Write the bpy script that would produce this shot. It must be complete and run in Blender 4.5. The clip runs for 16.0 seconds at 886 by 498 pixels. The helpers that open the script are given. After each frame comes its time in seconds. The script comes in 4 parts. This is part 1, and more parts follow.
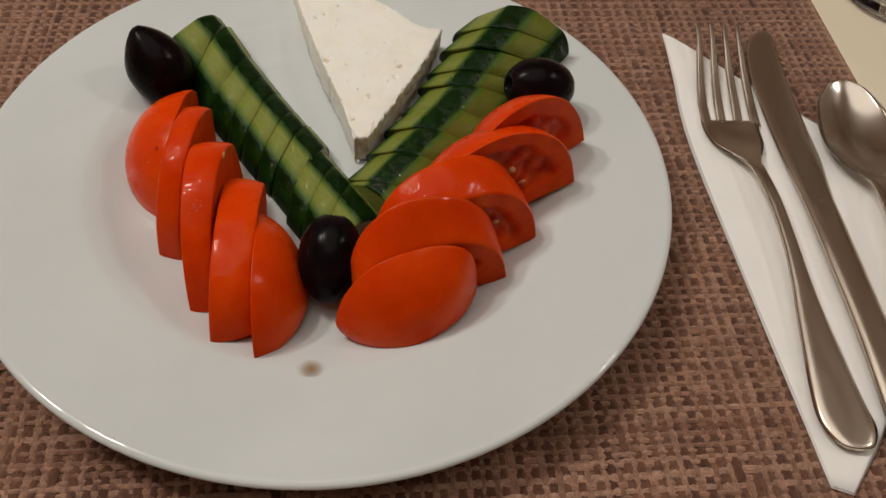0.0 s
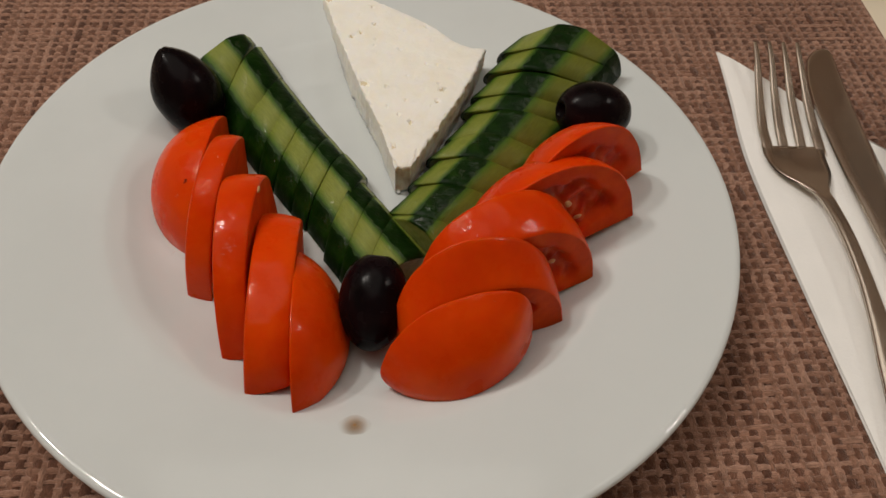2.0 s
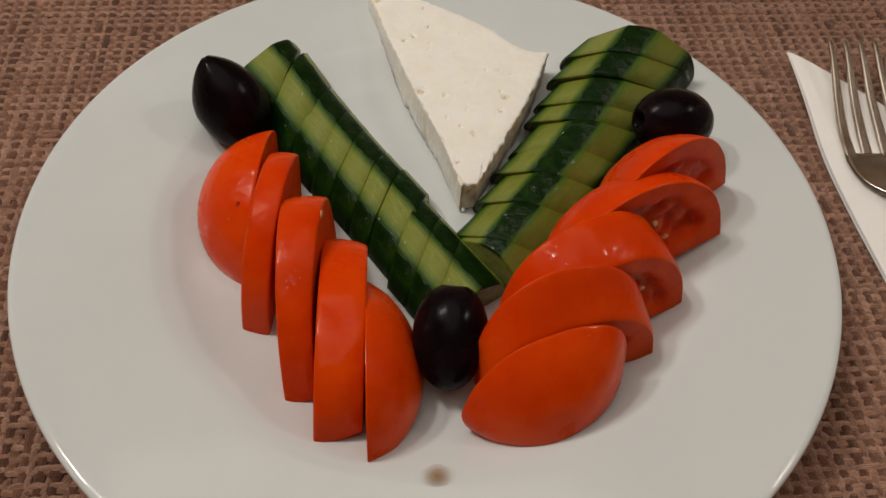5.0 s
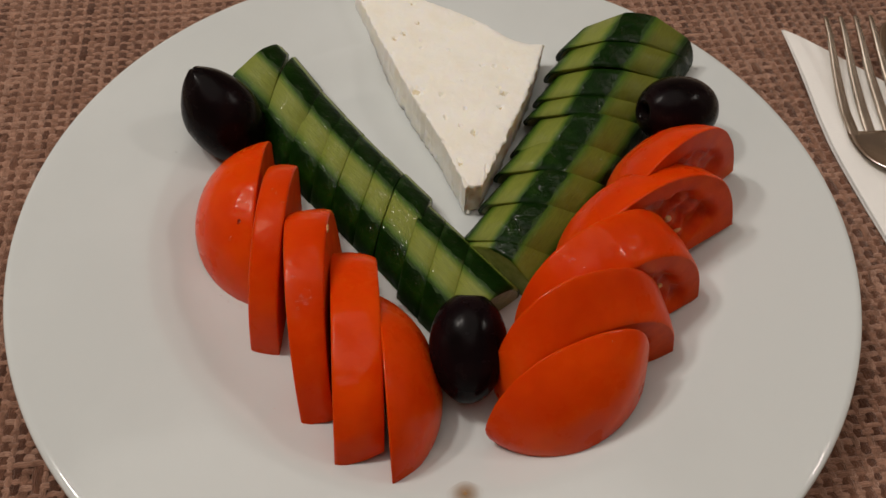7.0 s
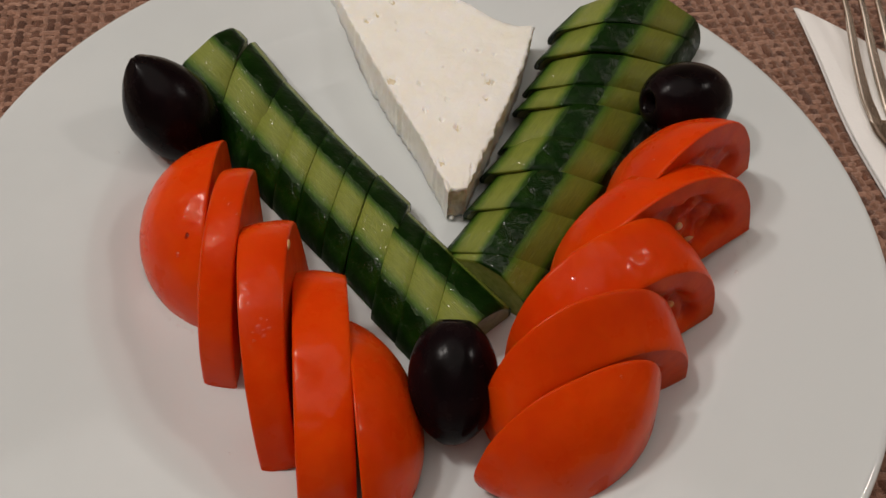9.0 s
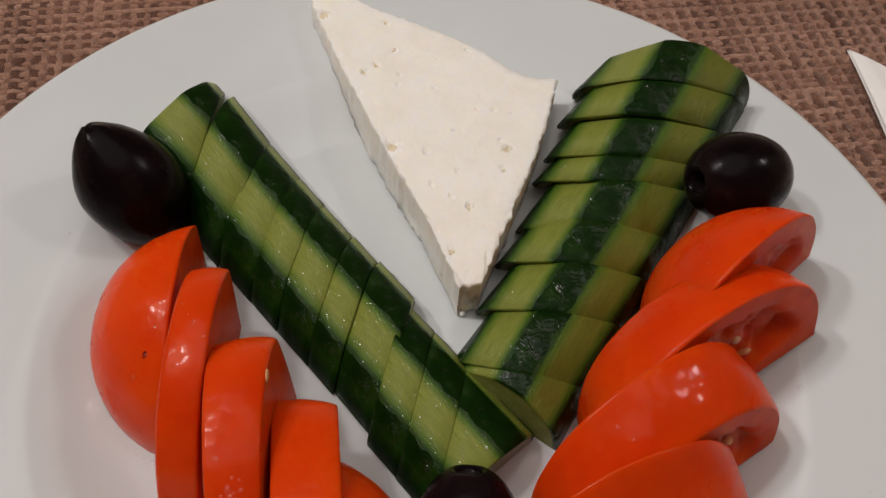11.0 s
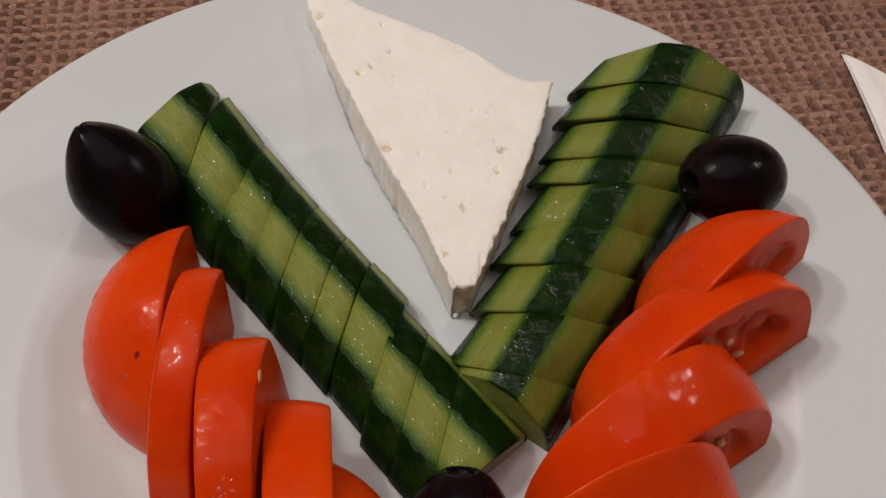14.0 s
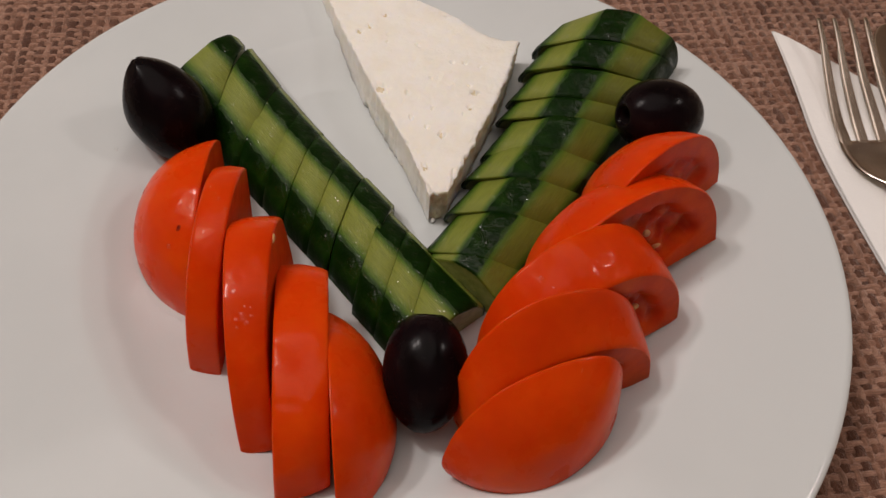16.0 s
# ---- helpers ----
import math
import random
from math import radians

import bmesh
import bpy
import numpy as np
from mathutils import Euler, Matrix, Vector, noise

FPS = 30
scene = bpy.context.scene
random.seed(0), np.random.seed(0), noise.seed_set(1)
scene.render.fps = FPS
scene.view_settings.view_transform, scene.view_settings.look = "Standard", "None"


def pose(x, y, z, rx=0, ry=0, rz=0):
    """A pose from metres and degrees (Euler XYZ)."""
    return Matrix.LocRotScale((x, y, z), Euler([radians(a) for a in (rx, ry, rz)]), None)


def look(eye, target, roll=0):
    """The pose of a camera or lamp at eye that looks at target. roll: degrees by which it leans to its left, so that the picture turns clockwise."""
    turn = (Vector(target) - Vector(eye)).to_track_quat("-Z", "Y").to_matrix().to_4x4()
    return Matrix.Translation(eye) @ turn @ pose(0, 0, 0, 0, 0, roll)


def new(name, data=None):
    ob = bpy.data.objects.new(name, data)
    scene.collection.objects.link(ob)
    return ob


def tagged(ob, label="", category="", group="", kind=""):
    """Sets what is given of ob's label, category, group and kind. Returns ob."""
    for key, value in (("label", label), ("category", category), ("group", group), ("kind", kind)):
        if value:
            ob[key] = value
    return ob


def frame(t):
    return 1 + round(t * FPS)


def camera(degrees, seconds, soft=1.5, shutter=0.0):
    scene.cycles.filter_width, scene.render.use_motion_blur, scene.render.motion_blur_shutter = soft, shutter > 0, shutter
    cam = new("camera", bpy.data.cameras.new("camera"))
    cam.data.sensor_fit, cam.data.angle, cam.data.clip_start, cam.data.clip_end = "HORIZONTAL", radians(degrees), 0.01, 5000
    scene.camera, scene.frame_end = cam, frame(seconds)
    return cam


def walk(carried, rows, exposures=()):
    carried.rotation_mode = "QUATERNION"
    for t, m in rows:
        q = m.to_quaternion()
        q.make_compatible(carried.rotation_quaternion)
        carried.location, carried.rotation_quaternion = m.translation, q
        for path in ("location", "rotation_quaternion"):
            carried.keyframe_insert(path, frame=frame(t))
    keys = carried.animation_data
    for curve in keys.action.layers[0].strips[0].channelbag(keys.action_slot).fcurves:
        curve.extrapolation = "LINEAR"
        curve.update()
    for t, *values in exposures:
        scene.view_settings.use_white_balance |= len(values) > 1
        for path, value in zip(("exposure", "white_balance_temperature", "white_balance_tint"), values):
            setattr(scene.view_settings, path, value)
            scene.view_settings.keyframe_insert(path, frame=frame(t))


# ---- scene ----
cam = camera(54.0, 16.0)
PATH = [
    (0, (0.04435, -0.21942, 0.24728), (0.04433, -0.03191, 0.01310), 5.07),
    (0.5, (0.04056, -0.21324, 0.24507), (0.04011, -0.02478, 0.01166), 4.99),
    (1, (0.03633, -0.20690, 0.24271), (0.03460, -0.01822, 0.00948), 4.71),
    (1.5, (0.03262, -0.20095, 0.23850), (0.02978, -0.01204, 0.00548), 4.55),
    (2, (0.03061, -0.19749, 0.23646), (0.02695, -0.00910, 0.00302), 4.38),
    (2.5, (0.02717, -0.19205, 0.23255), (0.02330, -0.00364, -0.00087), 4.38),
    (3, (0.02304, -0.18795, 0.23067), (0.01905, 0.00033, -0.00285), 4.43),
    (3.5, (0.02069, -0.18357, 0.22788), (0.01650, 0.00455, -0.00577), 4.33),
    (4, (0.01423, -0.18211, 0.22621), (0.01099, 0.00541, -0.00794), 4.44),
    (4.5, (0.00893, -0.17817, 0.22491), (0.00590, 0.00835, -0.01004), 4.31),
    (5, (0.00630, -0.17667, 0.22416), (0.00394, 0.00920, -0.01131), 4.02),
    (5.2, (0.00502, -0.17600, 0.22389), (0.00306, 0.00908, -0.01220), 3.87),
    (7.3, (-0.00383, -0.16443, 0.22209), (0.00336, 0.01597, -0.01750), 2.94),
    (7.5, (-0.00390, -0.16290, 0.22084), (0.00405, 0.01710, -0.01903), 2.96),
    (8, (-0.00204, -0.15800, 0.21476), (0.00738, 0.02106, -0.02576), 3.30),
    (8.2, (-0.00236, -0.15550, 0.21213), (0.00808, 0.02298, -0.02878), 3.60),
    (10.3, (-0.00135, -0.10986, 0.19349), (0.01119, 0.06047, -0.05315), 4.28),
    (10.5, (-0.00155, -0.10584, 0.19230), (0.01156, 0.06480, -0.05409), 4.47),
    (11, (-0.00488, -0.09619, 0.18944), (0.00900, 0.07423, -0.05707), 4.99),
    (11.5, (-0.00566, -0.08791, 0.18756), (0.00889, 0.08192, -0.05931), 5.43),
    (12, (-0.00671, -0.07990, 0.18450), (0.00844, 0.08936, -0.06273), 5.74),
    (12.5, (-0.00682, -0.07788, 0.18354), (0.00834, 0.09162, -0.06352), 5.77),
    (13, (-0.00698, -0.07593, 0.18313), (0.00906, 0.09284, -0.06437), 6.03),
    (13.5, (-0.00610, -0.08157, 0.18420), (0.00926, 0.08834, -0.06257), 5.67),
    (14, (-0.00433, -0.09641, 0.18923), (0.01082, 0.07476, -0.05668), 5.56),
    (14.5, (-0.00384, -0.10934, 0.19372), (0.01102, 0.06372, -0.05088), 5.54),
    (15, (-0.00297, -0.12149, 0.19721), (0.01035, 0.05331, -0.04625), 5.38),
    (15.5, (-0.00058, -0.13611, 0.20380), (0.01194, 0.04065, -0.03828), 5.49),
    (16, (0.00355, -0.15045, 0.21009), (0.01458, 0.02894, -0.03012), 5.34),
]
walk(cam, [(t, look(eye, target, roll)) for t, eye, target, roll in PATH],
     exposures=[(0.0, -0.17, 6350, 5), (5.2, -0.2, 6400, 6), (7.5, -0.21, 6350, 7), (12.0, -0.12, 6080, 11), (16.0, -0.15, 6350, 13)])

# ---------------------------------------------------------------- light
world = bpy.data.worlds.new("room_air")
scene.world = world
world.use_nodes = True
world.node_tree.nodes["Background"].inputs[0].default_value = (1.0, 0.86, 0.7, 1)
world.node_tree.nodes["Background"].inputs[1].default_value = 0.008

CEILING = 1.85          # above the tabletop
# the third, 2 m wide, is an added stand-in for light off the ceiling
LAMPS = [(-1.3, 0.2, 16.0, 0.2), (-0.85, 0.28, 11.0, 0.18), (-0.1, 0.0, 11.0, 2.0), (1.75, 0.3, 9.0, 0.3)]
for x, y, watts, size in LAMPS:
    data = bpy.data.lights.new("lamp_and_fill_light", "AREA")
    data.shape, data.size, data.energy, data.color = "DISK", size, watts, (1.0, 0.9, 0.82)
    lamp = new("lamp_and_fill_light", data)
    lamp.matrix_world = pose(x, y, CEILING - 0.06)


# ---------------------------------------------------------------- materials
def material(name):
    m = bpy.data.materials.new(name)
    m.use_nodes = True
    n = m.node_tree.nodes
    return m, n, m.node_tree.links, n["Principled BSDF"]


def noise_tex(n, l, scale, detail=4, rough=0.55, coords="Object", distort=0.0):
    tc = n.new("ShaderNodeTexCoord")
    t = n.new("ShaderNodeTexNoise")
    t.inputs["Scale"].default_value, t.inputs["Detail"].default_value = scale, detail
    t.inputs["Roughness"].default_value, t.inputs["Distortion"].default_value = rough, distort
    l.new(tc.outputs[coords], t.inputs["Vector"])
    return t


def ramp(n, l, source, stops):
    r = n.new("ShaderNodeValToRGB")
    e = r.color_ramp.elements
    while len(e) < len(stops):
        e.new(0.5)
    for k, (p, c) in enumerate(stops):
        e[k].position, e[k].color = p, (*c, 1) if len(c) == 3 else c
    l.new(source, r.inputs[0])
    return r


def bump(n, l, b, height, strength, distance, after=None):
    k = n.new("ShaderNodeBump")
    k.inputs["Strength"].default_value, k.inputs["Distance"].default_value = strength, distance
    l.new(height, k.inputs["Height"])
    if after:
        l.new(after.outputs[0], k.inputs["Normal"])
    l.new(k.outputs[0], b.inputs["Normal"])
    return k


def mixed(n, l, fac, a, b, mode="MIX"):
    m = n.new("ShaderNodeMix")
    m.data_type, m.blend_type = "RGBA", mode
    for sock, v in ((m.inputs[0], fac), (m.inputs[6], a), (m.inputs[7], b)):
        if isinstance(v, bpy.types.NodeSocket):
            l.new(v, sock)
        elif isinstance(v, tuple):
            sock.default_value = (*v, 1)
        else:
            sock.default_value = v
    return m.outputs[2]


def simple(name, stops, scale, rough, spec=0.5, bump_scale=0, bump_amount=0.0, bump_dist=0.0003, sss=0.0,
           radius=(0.003, 0.0015, 0.0008), metal=0.0, coat=0.0, rough_var=0.0):
    m, n, l, b = material(name)
    t = noise_tex(n, l, scale)
    r = ramp(n, l, t.outputs[0], stops)
    l.new(r.outputs[0], b.inputs["Base Color"])
    b.inputs["Roughness"].default_value = rough
    b.inputs["Specular IOR Level"].default_value = spec
    b.inputs["Metallic"].default_value = metal
    b.inputs["Coat Weight"].default_value = coat
    b.inputs["Coat Roughness"].default_value = 0.08
    if sss:
        b.inputs["Subsurface Weight"].default_value = sss
        b.inputs["Subsurface Radius"].default_value = radius
        b.inputs["Subsurface Scale"].default_value = 1.0
    if rough_var:
        t3 = noise_tex(n, l, scale * 2.3, 3)
        rr = ramp(n, l, t3.outputs[0], [(0.3, (rough - rough_var,) * 3), (0.7, (rough + rough_var,) * 3)])
        l.new(rr.outputs[0], b.inputs["Roughness"])
    if bump_scale:
        t2 = noise_tex(n, l, bump_scale, 3)
        bump(n, l, b, t2.outputs[0], bump_amount, bump_dist)
    return m


CERAMIC = simple("glazed_white_ceramic", [(0.35, (0.605, 0.64, 0.64)), (0.65, (0.645, 0.68, 0.68))], 14, 0.08, 0.45, 60, 0.04, 0.0003, coat=0.1, rough_var=0.02)
TOMATO_SKIN = simple("tomato_skin", [(0.3, (0.6, 0.036, 0.0004)), (0.55, (0.7, 0.056, 0.0006)), (0.75, (0.77, 0.085, 0.001)), (0.84, (0.82, 0.15, 0.012))], 45, 0.3, 0.09, 52, 0.55, 0.002, sss=0.4, radius=(0.008, 0.001, 0.0003), rough_var=0.1)
tn, tl = TOMATO_SKIN.node_tree.nodes, TOMATO_SKIN.node_tree.links
fine = tn.new("ShaderNodeBump")
fine.inputs["Strength"].default_value, fine.inputs["Distance"].default_value = 0.3, 0.0004
tl.new(noise_tex(tn, tl, 230, 4).outputs[0], fine.inputs["Height"])
tl.new(tn["Bump"].outputs[0], fine.inputs["Normal"])
tl.new(fine.outputs[0], tn["Principled BSDF"].inputs["Normal"])
tn["Principled BSDF"].inputs["Specular Tint"].default_value = (1.0, 0.72, 0.5, 1)
# moist patches with an uneven film
moist = ramp(tn, tl, noise_tex(tn, tl, 95, 3).outputs[0], [(0.42, (0.0,) * 3), (0.54, (0.26,) * 3)])
tl.new(moist.outputs[0], tn["Principled BSDF"].inputs["Coat Weight"])
film = tn.new("ShaderNodeBump")
film.inputs["Strength"].default_value, film.inputs["Distance"].default_value = 0.6, 0.0022
tl.new(noise_tex(tn, tl, 110, 2).outputs[0], film.inputs["Height"])
tn["Principled BSDF"].inputs["Coat Roughness"].default_value = 0.12
tl.new(film.outputs[0], tn["Principled BSDF"].inputs["Coat Normal"])
TOMATO_FLESH = simple("tomato_flesh", [(0.3, (0.52, 0.034, 0.001)), (0.55, (0.63, 0.055, 0.002)), (0.75, (0.7, 0.085, 0.004)), (0.88, (0.76, 0.18, 0.04))], 130, 0.45, 0.1, 420, 0.25, 0.0004, sss=0.7, radius=(0.009, 0.0014, 0.0004))
BRUISE = simple("tomato_blemish", [(0.35, (0.16, 0.006, 0.001)), (0.65, (0.34, 0.014, 0.001))], 700, 0.6, 0.05, 900, 0.5, 0.0004, sss=0.1)
PULP = simple("tomato_jelly", [(0.3, (0.46, 0.022, 0.002)), (0.5, (0.6, 0.05, 0.005)), (0.72, (0.7, 0.12, 0.03))], 260, 0.34, 0.2, 330, 0.5, 0.0008, sss=0.6, radius=(0.008, 0.0012, 0.0005), coat=0.05)
SEED = simple("tomato_seed", [(0.3, (0.6, 0.27, 0.1)), (0.7, (0.7, 0.42, 0.2))], 600, 0.3, sss=0.2)
OLIVE = simple("black_olive_skin", [(0.3, (0.003, 0.002, 0.002)), (0.6, (0.006, 0.003, 0.004)), (0.8, (0.013, 0.006, 0.006))], 90, 0.24, 0.08, 330, 0.12, 0.0005, rough_var=0.07)
PIT = simple("olive_flesh", [(0.3, (0.006, 0.004, 0.004)), (0.7, (0.02, 0.01, 0.01))], 300, 0.4, 0.4, 500, 0.5, 0.0005)
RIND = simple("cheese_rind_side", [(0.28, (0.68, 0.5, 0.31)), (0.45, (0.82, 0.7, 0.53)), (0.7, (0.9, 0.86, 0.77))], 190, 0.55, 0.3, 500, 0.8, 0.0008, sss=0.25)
CHEESE = simple("white_cheese", [(0.3, (0.88, 0.85, 0.76)), (0.55, (0.91, 0.89, 0.82)), (0.8, (0.92, 0.91, 0.86))], 110, 0.55, 0.3, 330, 0.75, 0.0007, sss=0.5, radius=(0.004, 0.0036, 0.0028), rough_var=0.1)
HOLLOW = simple("yellowish_curd", [(0.3, (0.58, 0.48, 0.3)), (0.7, (0.78, 0.7, 0.52))], 500, 0.6, 0.2)
NAPKIN = simple("white_paper_napkin", [(0.3, (0.86, 0.85, 0.83)), (0.7, (0.89, 0.88, 0.86))], 60, 0.85, 0.2, 900, 0.5, 0.0003)
CREAM = simple("cream_tabletop", [(0.3, (0.76, 0.68, 0.53)), (0.7, (0.8, 0.72, 0.57))], 12, 0.4, 0.4, 200, 0.1, 0.0003, rough_var=0.05)
PLASTER = simple("beige_plaster", [(0.3, (0.61, 0.51, 0.42)), (0.7, (0.66, 0.56, 0.47))], 3, 0.8, 0.2, 60, 0.2, 0.002)
CEIL = simple("beige_ceiling_paint", [(0.3, (0.76, 0.66, 0.56)), (0.7, (0.8, 0.7, 0.6))], 3, 0.8, 0.2, 60, 0.2, 0.002)
WOODEN = simple("brown_floor_wood", [(0.3, (0.12, 0.07, 0.04)), (0.7, (0.2, 0.12, 0.07))], 6, 0.4)
SAUCE, sn, sl, sb = material("thin_brown_sauce")
sb.inputs["Base Color"].default_value = (0.3, 0.15, 0.035, 1)
sb.inputs["Roughness"].default_value = 0.45
sb.inputs["Specular IOR Level"].default_value = 0.15
stc = sn.new("ShaderNodeTexCoord")
slen = sn.new("ShaderNodeVectorMath")
slen.operation = "LENGTH"
sl.new(stc.outputs["Object"], slen.inputs[0])
sthin = ramp(sn, sl, slen.outputs["Value"], [(0.0, (0.75,) * 3), (0.0018, (0.72,) * 3), (0.0028, (0.45,) * 3), (0.0036, (0.05,) * 3)])
sl.new(sthin.outputs[0], sb.inputs["Alpha"])


def steel(name, rough, tone):
    m, n, l, b = material(name)
    b.inputs["Metallic"].default_value = 1.0
    tc = n.new("ShaderNodeTexCoord")
    mp = n.new("ShaderNodeMapping")
    mp.inputs["Scale"].default_value = (240, 60, 240)
    t = n.new("ShaderNodeTexNoise")
    t.inputs["Scale"].default_value, t.inputs["Detail"].default_value = 1.0, 3
    l.new(tc.outputs["Object"], mp.inputs[0])
    l.new(mp.outputs[0], t.inputs["Vector"])
    r = ramp(n, l, t.outputs[0], [(0.35, (rough - 0.02,) * 3), (0.65, (rough + 0.02,) * 3)])
    l.new(r.outputs[0], b.inputs["Roughness"])
    t2 = noise_tex(n, l, 60, 3)
    c = ramp(n, l, t2.outputs[0], [(0.3, tuple(v * 0.97 for v in tone)), (0.7, tone)])
    l.new(c.outputs[0], b.inputs["Base Color"])
    fine = noise_tex(n, l, 45, 2)
    bump(n, l, b, fine.outputs[0], 0.008, 0.0004)
    return m


STEEL = steel("brushed_steel", 0.24, (0.74, 0.66, 0.57))
POLISHED = steel("polished_steel", 0.2, (0.7, 0.64, 0.57))

GLASS, gn, gl, gb = material("clear_glass")
gb.inputs["Transmission Weight"].default_value = 1.0
gb.inputs["Roughness"].default_value = 0.02
gb.inputs["IOR"].default_value = 1.5


def cucumber_flesh(name, bands, tones):
    """Pale peeled flesh that turns greener towards the skin strips; bands: (from, to) degrees round the axis, tones: the pale colour of each."""
    m, n, l, b = material(name)
    tc = n.new("ShaderNodeTexCoord")
    sep = n.new("ShaderNodeSeparateXYZ")
    l.new(tc.outputs["Object"], sep.inputs[0])
    at = n.new("ShaderNodeMath")
    at.operation = "ARCTAN2"
    l.new(sep.outputs[2], at.inputs[0])
    l.new(sep.outputs[0], at.inputs[1])
    wob = noise_tex(n, l, 260, 3)
    add = n.new("ShaderNodeMath")
    add.operation = "MULTIPLY_ADD"
    l.new(wob.outputs[0], add.inputs[0])
    add.inputs[1].default_value = 0.06
    l.new(at.outputs[0], add.inputs[2])
    sc = n.new("ShaderNodeMath")
    sc.operation = "MULTIPLY"
    l.new(add.outputs[0], sc.inputs[0])
    sc.inputs[1].default_value = 1 / math.pi
    off = 0.03 / math.pi
    green = (0.011, 0.042, 0.001)
    stops = [(0.0, green)]
    for (lo, hi), pale in zip(bands, tones):
        lo, hi = lo / 180 + off, hi / 180 + off
        w = (hi - lo)
        stops += [(lo, green), (lo + 0.07 * w, (0.06, 0.125, 0.006)), (lo + 0.22 * w, pale), (hi - 0.3 * w, pale), (hi - 0.07 * w, (0.06, 0.125, 0.006)), (hi, green)]
    r = ramp(n, l, sc.outputs[0], stops)
    # fibres that run along the cucumber
    mp = n.new("ShaderNodeMapping")
    mp.inputs["Scale"].default_value = (3600, 240, 3600)
    l.new(tc.outputs["Object"], mp.inputs[0])
    fib = n.new("ShaderNodeTexNoise")
    fib.inputs["Scale"].default_value, fib.inputs["Detail"].default_value = 1.0, 4
    l.new(mp.outputs[0], fib.inputs["Vector"])
    tone = ramp(n, l, fib.outputs[0], [(0.3, (0.82, 0.82, 0.78)), (0.7, (1.1, 1.1, 1.08))])
    l.new(mixed(n, l, 1.0, r.outputs[0], tone.outputs[0], "MULTIPLY"), b.inputs["Base Color"])
    b.inputs["Roughness"].default_value = 0.55
    b.inputs["Specular IOR Level"].default_value = 0.22
    # beads of juice that glint
    wet = n.new("ShaderNodeTexVoronoi")
    wet.inputs["Scale"].default_value = 5200
    l.new(tc.outputs["Object"], wet.inputs["Vector"])
    where = ramp(n, l, noise_tex(n, l, 240, 3).outputs[0], [(0.36, (0.08,) * 3), (0.6, (0.6,) * 3)])
    l.new(where.outputs[0], b.inputs["Coat Weight"])
    b.inputs["Coat Roughness"].default_value = 0.13
    geo = n.new("ShaderNodeNewGeometry")
    tilt = n.new("ShaderNodeVectorMath")
    tilt.operation = "MULTIPLY_ADD"
    l.new(wet.outputs["Color"], tilt.inputs[0])
    tilt.inputs[1].default_value = (1.1, 1.1, 1.1)
    shift = n.new("ShaderNodeVectorMath")
    shift.operation = "SUBTRACT"
    l.new(geo.outputs["Normal"], shift.inputs[0])
    shift.inputs[1].default_value = (0.55, 0.55, 0.55)
    l.new(shift.outputs[0], tilt.inputs[2])
    unit = n.new("ShaderNodeVectorMath")
    unit.operation = "NORMALIZE"
    l.new(tilt.outputs[0], unit.inputs[0])
    l.new(unit.outputs[0], b.inputs["Coat Normal"])
    b.inputs["Subsurface Weight"].default_value = 0.1
    b.inputs["Subsurface Radius"].default_value = (0.0015, 0.002, 0.0008)
    b.inputs["Subsurface Scale"].default_value = 1.0
    bump(n, l, b, fib.outputs[0], 0.6, 0.0004)
    return m


BANDS_L = [(22, 46), (81, 125)]
BANDS_R = [(36, 76), (104, 147)]
FLESH_L = cucumber_flesh("peeled_cucumber", BANDS_L, [(0.2, 0.235, 0.036)] * 2)
FLESH_R = cucumber_flesh("peeled_cucumber", BANDS_R, [(0.14, 0.152, 0.014), (0.2, 0.235, 0.036)])
CUT = simple("cucumber_cut_face", [(0.3, (0.14, 0.165, 0.036)), (0.7, (0.22, 0.245, 0.07))], 400, 0.35, 0.2, 600, 0.4, 0.0005, sss=0.2, radius=(0.002, 0.002, 0.001))
CUKE_SKIN = simple("cucumber_skin", [(0.3, (0.002, 0.01, 0.0006)), (0.55, (0.004, 0.019, 0.001)), (0.8, (0.011, 0.04, 0.002))], 130, 0.42, 0.07, 260, 0.5, 0.0009, rough_var=0.08)


def wrinkled(skin, lo, hi, weight, scale):
    """Wet, wrinkled patches on the skin."""
    n, l = skin.node_tree.nodes, skin.node_tree.links
    b = n["Principled BSDF"]
    wet = ramp(n, l, noise_tex(n, l, 150, 3).outputs[0], [(lo, (0.0,) * 3), (hi, (weight,) * 3)])
    l.new(wet.outputs[0], b.inputs["Coat Weight"])
    b.inputs["Coat Roughness"].default_value = 0.11
    relief = n.new("ShaderNodeBump")
    relief.inputs["Strength"].default_value, relief.inputs["Distance"].default_value = 0.9, 0.0016
    l.new(noise_tex(n, l, scale, 3, distort=0.6).outputs[0], relief.inputs["Height"])
    l.new(relief.outputs[0], b.inputs["Coat Normal"])


CUKE_SKIN_WET = CUKE_SKIN.copy()
wrinkled(CUKE_SKIN, 0.53, 0.62, 0.4, 420)
wrinkled(CUKE_SKIN_WET, 0.42, 0.54, 0.5, 240)


